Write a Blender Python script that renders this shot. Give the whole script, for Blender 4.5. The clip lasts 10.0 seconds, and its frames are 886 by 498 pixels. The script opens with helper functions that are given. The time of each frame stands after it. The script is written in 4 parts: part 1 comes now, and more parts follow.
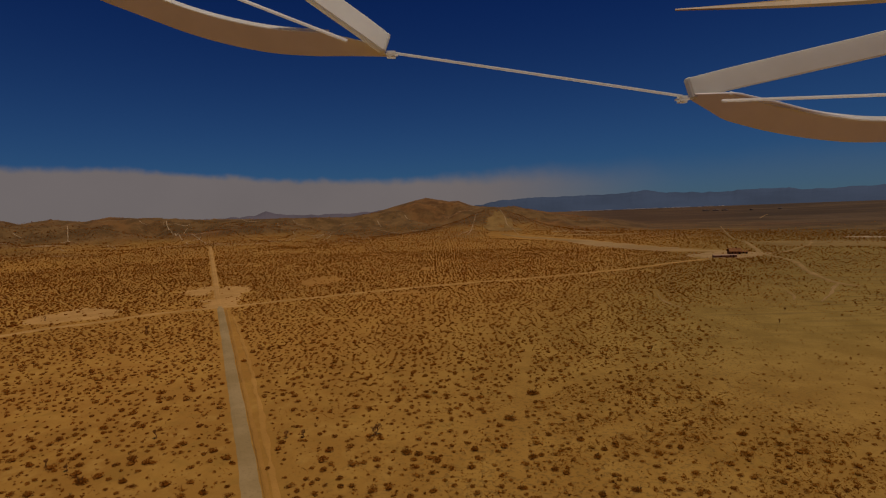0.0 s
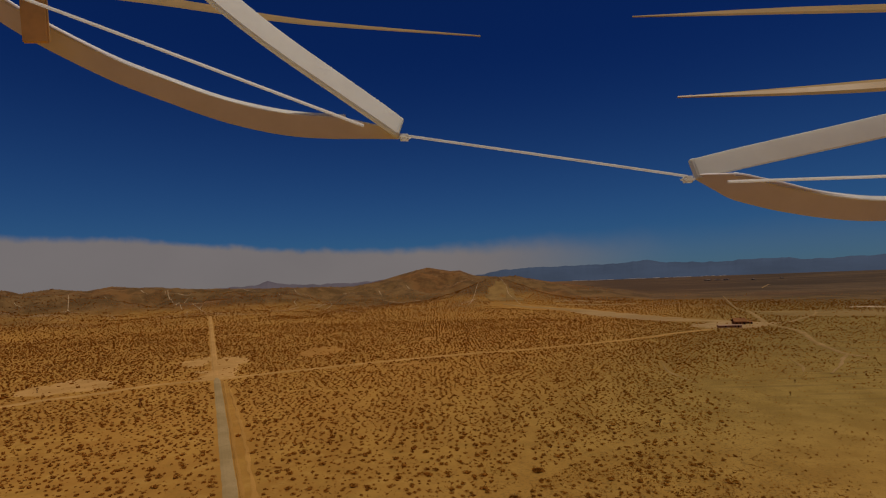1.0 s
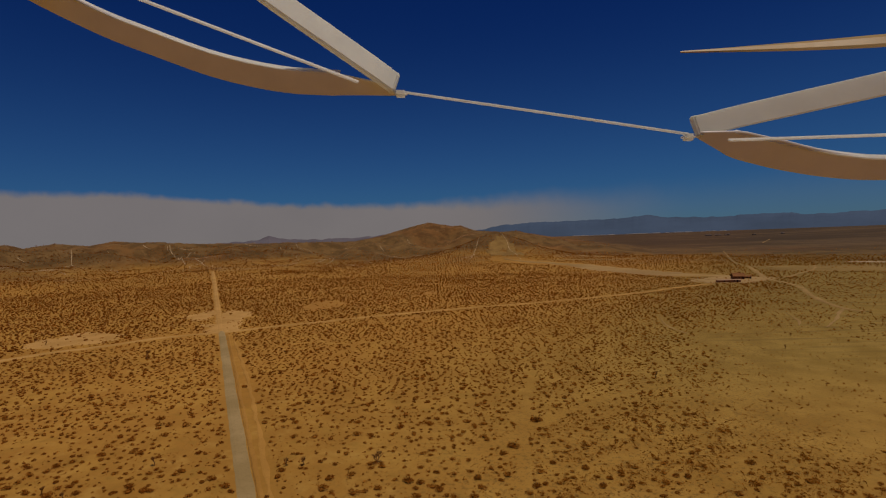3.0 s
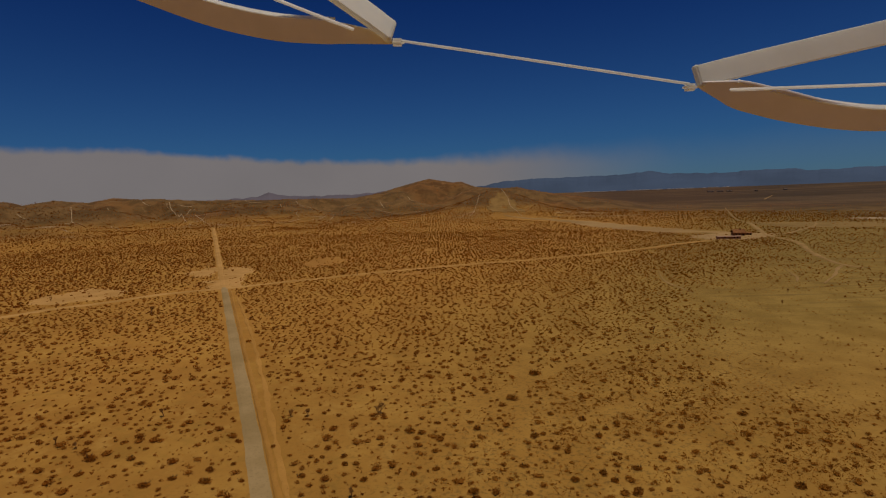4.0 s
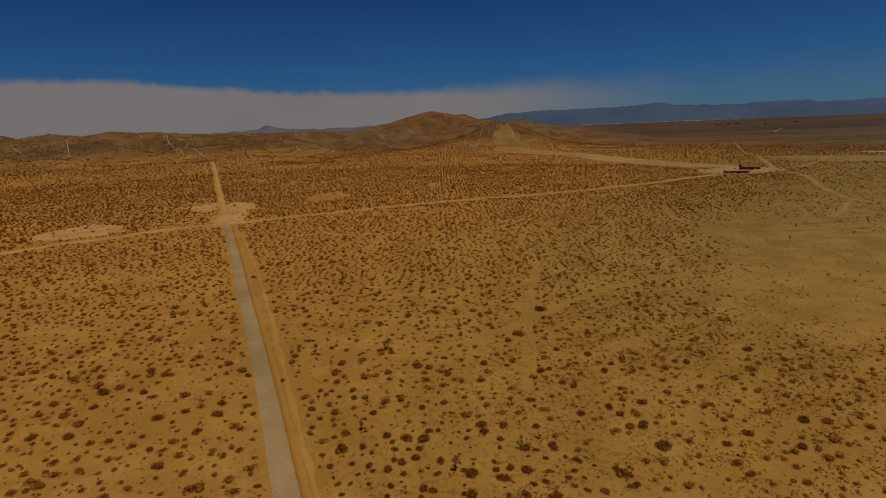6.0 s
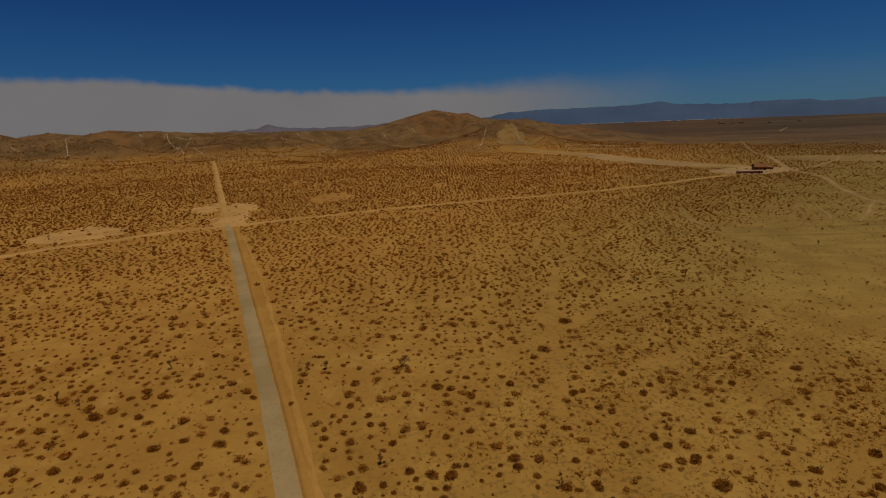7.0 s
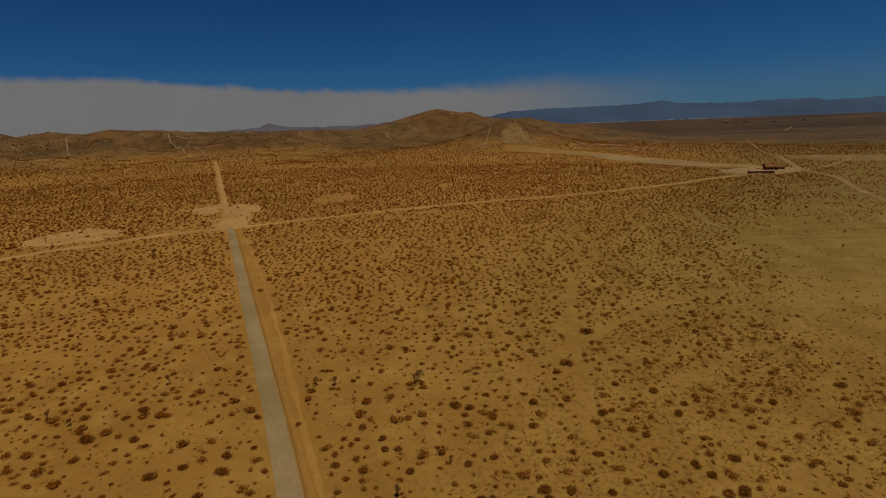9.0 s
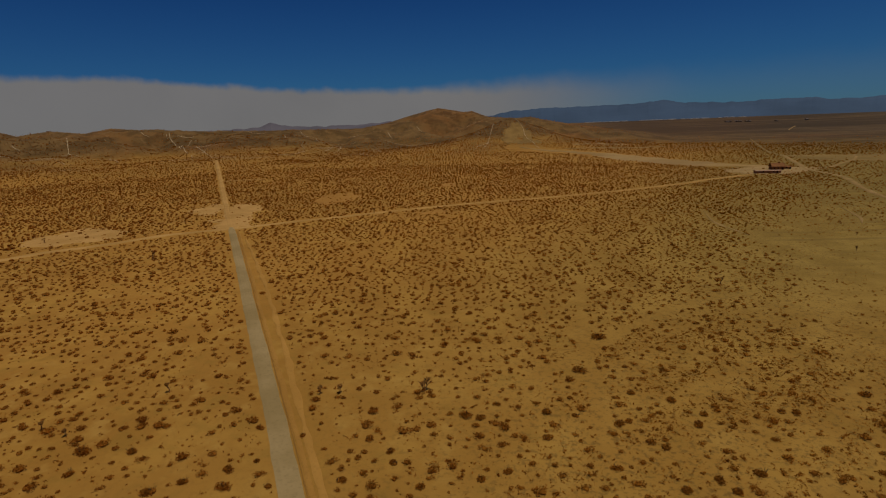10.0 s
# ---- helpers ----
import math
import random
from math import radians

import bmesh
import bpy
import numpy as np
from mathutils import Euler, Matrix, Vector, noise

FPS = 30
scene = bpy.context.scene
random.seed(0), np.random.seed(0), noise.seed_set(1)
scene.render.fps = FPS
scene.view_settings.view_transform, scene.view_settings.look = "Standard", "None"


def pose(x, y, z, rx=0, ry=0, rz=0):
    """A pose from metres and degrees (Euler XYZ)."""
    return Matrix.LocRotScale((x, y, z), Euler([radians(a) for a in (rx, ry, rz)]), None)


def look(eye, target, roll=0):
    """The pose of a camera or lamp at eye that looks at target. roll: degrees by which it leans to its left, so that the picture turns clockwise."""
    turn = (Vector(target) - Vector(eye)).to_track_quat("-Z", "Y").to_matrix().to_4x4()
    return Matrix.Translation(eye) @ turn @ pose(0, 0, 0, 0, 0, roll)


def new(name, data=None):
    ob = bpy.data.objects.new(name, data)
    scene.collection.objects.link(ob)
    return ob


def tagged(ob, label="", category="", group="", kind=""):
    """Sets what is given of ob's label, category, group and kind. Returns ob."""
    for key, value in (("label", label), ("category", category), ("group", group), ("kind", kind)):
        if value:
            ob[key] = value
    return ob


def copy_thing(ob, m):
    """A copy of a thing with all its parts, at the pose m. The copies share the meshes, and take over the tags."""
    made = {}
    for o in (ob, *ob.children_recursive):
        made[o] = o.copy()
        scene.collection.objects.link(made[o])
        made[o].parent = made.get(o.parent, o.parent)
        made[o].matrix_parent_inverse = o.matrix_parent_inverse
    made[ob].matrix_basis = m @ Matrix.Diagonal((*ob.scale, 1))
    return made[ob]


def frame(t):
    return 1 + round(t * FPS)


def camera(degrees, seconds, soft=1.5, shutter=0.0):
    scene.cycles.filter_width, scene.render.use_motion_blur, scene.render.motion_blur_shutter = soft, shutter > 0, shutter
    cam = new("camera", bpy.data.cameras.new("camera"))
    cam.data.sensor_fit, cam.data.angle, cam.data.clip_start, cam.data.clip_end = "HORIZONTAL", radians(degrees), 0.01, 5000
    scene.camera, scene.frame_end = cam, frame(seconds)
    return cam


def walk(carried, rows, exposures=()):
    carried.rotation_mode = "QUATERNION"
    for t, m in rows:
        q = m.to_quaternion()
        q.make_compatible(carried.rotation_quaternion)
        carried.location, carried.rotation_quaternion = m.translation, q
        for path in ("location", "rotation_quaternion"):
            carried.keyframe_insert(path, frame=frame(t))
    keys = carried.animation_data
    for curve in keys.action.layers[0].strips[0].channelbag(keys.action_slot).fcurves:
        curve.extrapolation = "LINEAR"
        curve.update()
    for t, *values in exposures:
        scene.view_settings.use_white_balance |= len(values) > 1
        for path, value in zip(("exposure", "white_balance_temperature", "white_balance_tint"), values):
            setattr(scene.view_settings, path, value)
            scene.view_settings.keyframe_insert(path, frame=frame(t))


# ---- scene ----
cam = camera(78.66, 10.0, 1.15)
# The aircraft hangs over the desert at about 57 m, then flies on.
PATH = [
    (0.00, (-1.8109, 6.0808, 56.5077), (0.040, 105.854, 50.034), -2.271),
    (0.10, (-1.8114, 6.0805, 56.5089), (0.062, 105.947, 51.689), -2.264),
    (0.20, (-1.8118, 6.0802, 56.5101), (0.128, 106.039, 54.393), -2.257),
    (0.30, (-1.8122, 6.0799, 56.5113), (0.168, 106.060, 56.474), -2.249),
    (0.40, (-1.8127, 6.0796, 56.5125), (0.210, 106.036, 58.657), -2.244),
    (0.50, (-1.8131, 6.0794, 56.5137), (0.283, 105.930, 61.565), -2.238),
    (0.60, (-1.8142, 6.0797, 56.5138), (0.311, 105.870, 62.621), -2.242),
    (1.00, (-1.8185, 6.0809, 56.5139), (0.262, 105.856, 62.885), -2.253),
    (1.50, (-1.8171, 6.0829, 56.5165), (0.229, 105.861, 62.846), -2.253),
    (2.00, (-1.8163, 6.0803, 56.5144), (0.163, 105.865, 62.761), -2.248),
    (2.50, (-1.8153, 6.0808, 56.5138), (0.038, 105.933, 61.622), -2.245),
    (2.60, (-1.8155, 6.0809, 56.5155), (0.005, 105.998, 60.150), -2.228),
    (2.70, (-1.8156, 6.0810, 56.5172), (-0.079, 106.061, 57.533), -2.209),
    (3.10, (-1.8151, 6.0802, 56.5168), (-0.263, 106.044, 54.325), -2.238),
    (3.45, (-1.8146, 6.0795, 56.5164), (-0.430, 105.945, 51.515), -2.269),
    (3.80, (-1.8140, 6.0788, 56.5160), (-0.603, 105.767, 48.713), -2.306),
    (4.00, (-1.8133, 6.0782, 56.5137), (-0.646, 105.579, 46.600), -2.277),
    (4.50, (-1.8121, 6.0783, 56.5085), (-0.922, 105.033, 42.113), -2.303),
    (5.00, (-1.8084, 6.0869, 56.5079), (-1.158, 104.481, 38.668), -2.324),
    (5.25, (-1.8082, 6.0867, 56.5086), (-1.246, 104.155, 36.955), -2.335),
    (5.50, (-1.8081, 6.0865, 56.5092), (-1.334, 103.798, 35.245), -2.345),
    (5.60, (-1.8233, 6.1221, 56.5100), (-1.420, 103.780, 35.000), -2.366),
    (5.70, (-1.9166, 6.3414, 56.5143), (-1.585, 103.946, 34.759), -2.387),
    (5.85, (-2.2943, 7.2300, 56.5319), (-1.960, 104.827, 34.742), -2.376),
    (6.00, (-2.9763, 8.8362, 56.5633), (-2.640, 106.425, 34.739), -2.364),
    (6.15, (-3.8877, 10.9858, 56.6045), (-3.549, 108.567, 34.746), -2.352),
    (6.30, (-4.8904, 13.3562, 56.6486), (-4.550, 110.930, 34.757), -2.340),
    (6.45, (-5.8278, 15.5810, 56.6879), (-5.485, 113.147, 34.762), -2.329),
    (6.60, (-6.5694, 17.3541, 56.7161), (-6.224, 114.913, 34.756), -2.316),
    (6.75, (-7.0558, 18.5349, 56.7307), (-6.708, 116.086, 34.737), -2.305),
    (6.90, (-7.3430, 19.2522, 56.7348), (-7.052, 116.803, 34.741), -2.320),
    (7.00, (-7.5114, 19.6629, 56.7485), (-7.278, 117.217, 34.766), -2.339),
    (7.50, (-8.3251, 21.7195, 56.7549), (-8.187, 119.270, 34.757), -2.342),
    (8.00, (-9.1710, 23.7943, 56.8187), (-9.031, 121.333, 34.771), -2.330),
    (8.50, (-9.9760, 25.8294, 56.8502), (-9.921, 123.360, 34.763), -2.333),
    (9.00, (-10.7610, 27.8964, 56.8830), (-10.787, 125.417, 34.751), -2.333),
    (9.50, (-11.5794, 29.9497, 56.8931), (-11.692, 127.457, 34.704), -2.330),
    (10.00, (-12.4070, 32.0380, 56.8610), (-12.607, 129.536, 34.631), -2.322),
]
walk(cam, [(t, look(eye, target, roll)) for t, eye, target, roll in PATH], [
    (0.0, -0.94, 6980, 21), (0.5, -0.81, 6850, 18), (1.5, -0.69, 6770, 17), (4.0, -0.68, 6720, 16), (5.5, -0.66, 6660, 15), (7.0, -0.74, 6520, 10), (10.0, -0.78, 6440, 8)])

# ---- sky and sun ----
SUN_ELEVATION, SUN_AZIMUTH = 80.0, 125.0  # degrees; azimuth clockwise from +y
world = bpy.data.worlds.new("desert_sky")
scene.world = world
world.use_nodes = True


def shader_tools(tree):
    """Short makers for nodes of one tree."""
    def node(kind, **settings):
        n = tree.nodes.new(kind)
        for key, value in settings.items():
            if key in n.inputs:
                n.inputs[key].default_value = value
        return n

    def link(a, b):
        tree.links.new(a, b)

    def val(socket, x):
        if isinstance(x, (int, float)):
            socket.default_value = x
        else:
            link(x, socket)

    def math_(op, a, b=0.0, c=0.0):
        n = tree.nodes.new("ShaderNodeMath")
        n.operation = op
        for s, x in zip(n.inputs, (a, b, c)):
            val(s, x)
        return n.outputs[0]

    def ramp(x, a, b, lo=0.0, hi=1.0):
        n = tree.nodes.new("ShaderNodeMapRange")
        n.interpolation_type = "SMOOTHSTEP"
        for s, v in zip(n.inputs, (x, a, b, lo, hi)):
            val(s, v)
        return n.outputs[0]

    def mix(fac, a, b, blend="MIX"):
        n = tree.nodes.new("ShaderNodeMix")
        n.data_type, n.blend_type = "RGBA", blend
        val(n.inputs[0], fac)
        for s, x in ((n.inputs[6], a), (n.inputs[7], b)):
            if isinstance(x, tuple):
                s.default_value = (*x, 1)
            else:
                link(x, s)
        return n.outputs[2]

    def noise_(vector, scale, detail=4.0, rough=0.55):
        n = node("ShaderNodeTexNoise", Scale=scale, Detail=detail, Roughness=rough)
        link(vector, n.inputs["Vector"])
        return n.outputs[0]

    return node, link, math_, ramp, mix, noise_


def build_sky():
    tree = world.node_tree
    node, link, math_, ramp, mix, noise_ = shader_tools(tree)
    sky = tree.nodes.new("ShaderNodeTexSky")
    sky.sky_type, sky.sun_disc = "NISHITA", False
    sky.sun_elevation, sky.sun_rotation = radians(SUN_ELEVATION), radians(SUN_AZIMUTH)
    sky.altitude, sky.air_density, sky.dust_density, sky.ozone_density = 1000, 1.0, 0.2, 4.0
    deep = mix(1.0, sky.outputs[0], SKY_TINT, "MULTIPLY")
    coords = node("ShaderNodeTexCoord").outputs["Generated"]
    axes = node("ShaderNodeSeparateXYZ")
    link(coords, axes.inputs[0])
    x, y, z = axes.outputs
    elevation = math_("MULTIPLY", math_("ARCSINE", z), 57.2958)
    azimuth = math_("MULTIPLY", math_("ARCTAN2", x, y), 57.2958)
    # darker, deeper blue towards the zenith
    deep = mix(ramp(elevation, 4.0, 25.0), deep, mix(1.0, deep, ZENITH_TINT, "MULTIPLY"))
    # a bank of grey smoke along the horizon, thinning to the right
    ragged = math_("MULTIPLY", math_("SUBTRACT", noise_(coords, 9.0, 6.0), 0.5), 1.6)
    ragged = math_("ADD", ragged, math_("MULTIPLY", math_("SUBTRACT", noise_(coords, 34.0, 5.0), 0.5), 0.7))
    top = math_("ADD", ramp(azimuth, -32.7, -7.7, 5.05, 3.8), ragged)
    edge = ramp(azimuth, -10.0, 24.0, 0.42, 1.6)
    bank = ramp(elevation, math_("SUBTRACT", top, edge), math_("ADD", top, edge), 1.0, 0.0)
    bank = math_("MULTIPLY", bank, ramp(azimuth, 3.0, 27.0, 0.95, 0.1))
    bank = math_("MULTIPLY", bank, ramp(math_("ABSOLUTE", azimuth), 60.0, 120.0, 1.0, 0.3))
    tone = mix(noise_(coords, 5.0, 5.0), SMOKE_DARK, SMOKE_LIGHT)
    colour = mix(bank, deep, tone)
    back = tree.nodes["Background"]
    link(colour, back.inputs[0])
    back.inputs[1].default_value = 0.1


SKY_TINT, ZENITH_TINT = (0.098, 0.275, 0.5), (0.235, 0.465, 0.78)
SMOKE_DARK, SMOKE_LIGHT = (2.42, 2.28, 2.24), (3.05, 2.86, 2.78)
build_sky()
sun = new("sun", bpy.data.lights.new("sun", "SUN"))
sun.data.energy, sun.data.angle, sun.data.color = 4.0, radians(0.53), (1.0, 0.9, 0.76)
sun.matrix_world = look((0, 0, 500), (-math.sin(radians(SUN_AZIMUTH)) * 100, -math.cos(radians(SUN_AZIMUTH)) * 100,
                                     500 - 100 * math.tan(radians(SUN_ELEVATION))))

# ---- materials ----


def material(name, rough=0.9, metal=0.0):
    m = bpy.data.materials.new(name)
    m.use_nodes = True
    shader = m.node_tree.nodes["Principled BSDF"]
    shader.inputs["Roughness"].default_value, shader.inputs["Metallic"].default_value = rough, metal
    shader.inputs["Specular IOR Level"].default_value = 0.2
    return m, shader, shader_tools(m.node_tree)


def bumped(m, shader, tools, height_socket, strength, distance):
    node, link, *_ = tools
    b = node("ShaderNodeBump", Strength=strength, Distance=distance)
    link(height_socket, b.inputs["Height"])
    link(b.outputs[0], shader.inputs["Normal"])


def ground_material():
    m, shader, tools = material("desert_ground", 0.95)
    node, link, math_, ramp, mix, noise_ = tools
    place = node("ShaderNodeNewGeometry").outputs["Position"]
    axes = node("ShaderNodeSeparateXYZ")
    link(place, axes.inputs[0])
    x, y, z = axes.outputs
    broad, middle, fine = noise_(place, 0.012, 4), noise_(place, 0.07, 5), noise_(place, 0.9, 6, 0.7)
    sand = mix(ramp(broad, 0.35, 0.65), (0.29, 0.138, 0.02), (0.345, 0.166, 0.026))
    sand = mix(ramp(middle, 0.45, 0.7, 0.0, 0.6), sand, (0.4, 0.215, 0.036))
    blotch = noise_(place, 0.16, 3)
    sand = mix(ramp(blotch, 0.52, 0.72, 0.0, 0.55), sand, (0.42, 0.24, 0.05))
    sand = mix(ramp(blotch, 0.46, 0.3, 0.0, 0.45), sand, (0.24, 0.13, 0.018))
    # yellow dry-grass flat
    side = math_("SUBTRACT", x, math_("MULTIPLY_ADD", y, 0.62, -18.0))
    side = math_("ADD", side, math_("MULTIPLY", math_("SUBTRACT", broad, 0.5), 120.0))
    flat = ramp(side, -195.0, 35.0)
    straw = mix(ramp(middle, 0.35, 0.65), (0.21, 0.132, 0.023), (0.27, 0.175, 0.036))
    straw = mix(ramp(math_("ADD", math_("MULTIPLY", middle, 120.0), y), 300.0, 480.0, 0.0, 0.3), straw, (0.15, 0.094, 0.018))
    sand = mix(math_("MULTIPLY", flat, ramp(y, 105.0, 235.0, 0.42, 1.0)), sand, straw)
    # flood lines across the straw flat
    lines = node("ShaderNodeMapping")
    lines.inputs["Scale"].default_value = (0.022, 0.3, 0.05)
    lines.inputs["Rotation"].default_value = (0, 0, radians(24))
    link(place, lines.inputs[0])
    flood = math_("MULTIPLY", ramp(noise_(lines.outputs[0], 1.0, 5, 0.6), 0.5, 0.62, 0.0, 0.5), ramp(side, -20.0, 30.0))
    sand = mix(math_("MULTIPLY", flood, ramp(y, 190.0, 265.0, 0.1, 1.0)), sand, (0.115, 0.07, 0.015))
    # twigs and litter
    litter = math_("MULTIPLY", ramp(fine, 0.5, 0.62, 0.0, 0.75), math_("MULTIPLY", ramp(side, -110.0, -10.0, 0.18, 1.0), ramp(math_("SUBTRACT", side, math_("MULTIPLY", y, 0.1)), -25.0, 15.0, 1.0, 0.3)))
    sand = mix(litter, sand, (0.14, 0.075, 0.014))
    pebble = math_("MULTIPLY", ramp(noise_(place, 2.6, 3), 0.62, 0.75, 0.0, 0.35), ramp(side, -110.0, -20.0, 0.3, 1.0))
    sand = mix(pebble, sand, (0.12, 0.065, 0.014))
    # far country: scrub-covered brown, in long streaks on the plain
    far = math_("SQRT", math_("ADD", math_("MULTIPLY", x, x), math_("MULTIPLY", y, y)))
    squash = node("ShaderNodeMapping")
    squash.inputs["Scale"].default_value = (0.0006, 0.0022, 0.001)
    squash.inputs["Rotation"].default_value = (0, 0, radians(-25))
    link(place, squash.inputs[0])
    streak = noise_(squash.outputs[0], 2.2, 6, 0.6)
    speck = noise_(place, 0.03, 5, 0.65)
    scrub = mix(ramp(speck, 0.38, 0.62), (0.08, 0.035, 0.01), (0.17, 0.078, 0.022))
    olive = mix(ramp(speck, 0.4, 0.6), (0.07, 0.04, 0.013), (0.14, 0.08, 0.027))
    scrub = mix(ramp(noise_(place, 0.0065, 4, 0.6), 0.38, 0.52), scrub, olive)
    gully = ramp(math_("ABSOLUTE", math_("SUBTRACT", noise_(place, 0.011, 5, 0.62), 0.5)), 0.0, 0.014, 0.3, 0.0)
    scrub = mix(gully, scrub, (0.25, 0.15, 0.06))
    plain = mix(ramp(streak, 0.47, 0.62), (0.036, 0.023, 0.012), (0.092, 0.058, 0.028))
    plain = mix(ramp(speck, 0.42, 0.58, 0.45, 0.0), plain, (0.03, 0.015, 0.008))
    thin = node("ShaderNodeMapping")
    thin.inputs["Scale"].default_value = (0.0016, 0.014, 0.002)
    thin.inputs["Rotation"].default_value = (0, 0, radians(-28))
    link(place, thin.inputs[0])
    plain = mix(ramp(noise_(thin.outputs[0], 1.0, 4, 0.6), 0.59, 0.69, 0.0, 0.65), plain, (0.17, 0.11, 0.053))
    right = ramp(math_("SUBTRACT", x, math_("MULTIPLY", y, 0.25)), -60.0, 190.0)
    patchy = math_("MULTIPLY", math_("SUBTRACT", noise_(place, 0.01, 4), 0.5), 500.0)
    out = math_("ADD", far, patchy)
    country = mix(math_("MULTIPLY", right, ramp(out, 760.0, 1700.0)), scrub, plain)
    reach = math_("ADD", out, ramp(right, 0.0, 1.0, 60.0, 10.0))
    cover = math_("MAXIMUM", ramp(reach, 760.0, 1130.0, 0.0, 0.9), math_("MULTIPLY", ramp(z, 26.0, 42.0, 0.0, 0.9), ramp(far, 700.0, 860.0)))
    sand = mix(cover, sand, country)
    link(sand, shader.inputs["Base Color"])
    bumped(m, shader, tools, math_("ADD", fine, noise_(place, 0.35, 4)), 0.5, 0.12)
    return m


def dirt_material(name, dark, light, scale=0.35):
    m, shader, tools = material(name, 0.95)
    node, link, math_, ramp, mix, noise_ = tools
    place = node("ShaderNodeNewGeometry").outputs["Position"]
    c = mix(ramp(noise_(place, scale * 0.2, 5), 0.35, 0.65), dark, light)
    c = mix(ramp(noise_(place, scale * 4, 5, 0.7), 0.5, 0.7, 0.0, 0.4), c, tuple(v * 0.6 for v in dark))
    link(c, shader.inputs["Base Color"])
    bumped(m, shader, tools, noise_(place, 1.2, 5), 0.4, 0.05)
    return m


def leaf_material(name, dark, light):
    """Thin leaves: part of the light passes through them."""
    m, shader, tools = material(name, 0.8)
    node, link, math_, ramp, mix, noise_ = tools
    geo = node("ShaderNodeNewGeometry")
    c = mix(geo.outputs["Random Per Island"], dark, light)
    patch = ramp(noise_(geo.outputs["Position"], 0.25, 2), 0.4, 0.62)
    c = mix(patch, c, mix(1.0, c, (0.82, 0.8, 0.8), "MULTIPLY"))
    axes = node("ShaderNodeSeparateXYZ")
    link(geo.outputs["Position"], axes.inputs[0])
    over = math_("SUBTRACT", axes.outputs[0], math_("MULTIPLY_ADD", axes.outputs[1], 0.45, -60.0))
    c = mix(ramp(over, -80.0, 60.0), c, mix(1.0, c, (1.0, 1.1, 1.15), "MULTIPLY"))
    link(c, shader.inputs["Base Color"])
    see_through(m, shader, tools, c, 0.5)
    return m


def see_through(m, shader, tools, colour, share):
    node, link, *_ = tools
    thin, both = node("ShaderNodeBsdfTranslucent"), node("ShaderNodeMixShader")
    link(colour, thin.inputs[0])
    both.inputs[0].default_value = share
    link(shader.outputs[0], both.inputs[1])
    link(thin.outputs[0], both.inputs[2])
    link(both.outputs[0], m.node_tree.nodes["Material Output"].inputs[0])


def plain_material(name, colour, rough=0.6, vary=0.12, scale=3.0, metal=0.0, bump=0.0, thin=0.0):
    m, shader, tools = material(name, rough, metal)
    node, link, math_, ramp, mix, noise_ = tools
    place = node("ShaderNodeTexCoord").outputs["Object"]
    n = noise_(place, scale, 5)
    c = mix(ramp(n, 0.3, 0.7), tuple(v * (1 - vary) for v in colour), tuple(min(1, v * (1 + vary)) for v in colour))
    link(c, shader.inputs["Base Color"])
    if bump:
        bumped(m, shader, tools, n, bump, 0.02)
    if thin:
        see_through(m, shader, tools, c, thin)
    return m


GROUND = ground_material()
ROAD = dirt_material("graded_dirt", (0.255, 0.176, 0.068), (0.33, 0.232, 0.1))
TRACK = dirt_material("sandy_track", (0.36, 0.197, 0.05), (0.45, 0.252, 0.072))
CLEARING = dirt_material("bare_sand", (0.315, 0.15, 0.026), (0.38, 0.186, 0.035), 0.2)
FAINT = dirt_material("faint_track", (0.34, 0.172, 0.032), (0.405, 0.21, 0.043))
PLAIN_TRACK = dirt_material("plain_track", (0.25, 0.153, 0.048), (0.315, 0.198, 0.069))
VERGE = dirt_material("verge_sand", (0.305, 0.15, 0.026), (0.365, 0.184, 0.035))
DRY_FLAT = dirt_material("dry_flat", (0.19, 0.118, 0.03), (0.245, 0.152, 0.042), 0.1)
BERM = dirt_material("ploughed_berm", (0.23, 0.112, 0.02), (0.29, 0.142, 0.027))
HILL_FACE = dirt_material("pale_hill_face", (0.18, 0.102, 0.026), (0.25, 0.148, 0.04), 0.3)
WASH = dirt_material("wash_sand", (0.27, 0.165, 0.057), (0.34, 0.215, 0.08), 0.1)
CHALK = dirt_material("chalky_gully", (0.33, 0.235, 0.12), (0.45, 0.33, 0.19), 0.3)
PALE = dirt_material("pale_wash_sand", (0.275, 0.172, 0.062), (0.345, 0.222, 0.084), 0.1)
BRUSH = leaf_material("brush_leaves", (0.285, 0.104, 0.008), (0.47, 0.176, 0.013))
YUCCA = leaf_material("yucca_leaves", (0.36, 0.18, 0.04), (0.58, 0.31, 0.08))
TWIG = plain_material("twig_bark", (0.07, 0.042, 0.02), 0.9)
BARK = plain_material("yucca_bark", (0.3, 0.155, 0.045), 0.95, 0.3, 6.0, bump=0.6)
# aerial haze is painted into the base colours of both far ranges
HAZE_HILL = plain_material("hazed_far_hills", (0.11, 0.1, 0.115), 1.0, 0.12, 0.004)
HAZE_RANGE = plain_material("hazed_far_mountains", (0.05, 0.083, 0.138), 1.0, 0.12, 0.002)
# one white plastic twice: bands coloured darker for shade, struts lighter for sun
SHADED_PLASTIC = plain_material("shaded_white_plastic", (0.72, 0.69, 0.65), 0.6, 0.04, 40.0)
SUNLIT_PLASTIC = plain_material("sunlit_thin_plastic", (0.86, 0.875, 0.79), 0.5, 0.03, 40.0, thin=0.5)
TAN_PLASTIC = plain_material("brown_plastic", (0.72, 0.46, 0.16), 0.6, 0.2, 30.0)
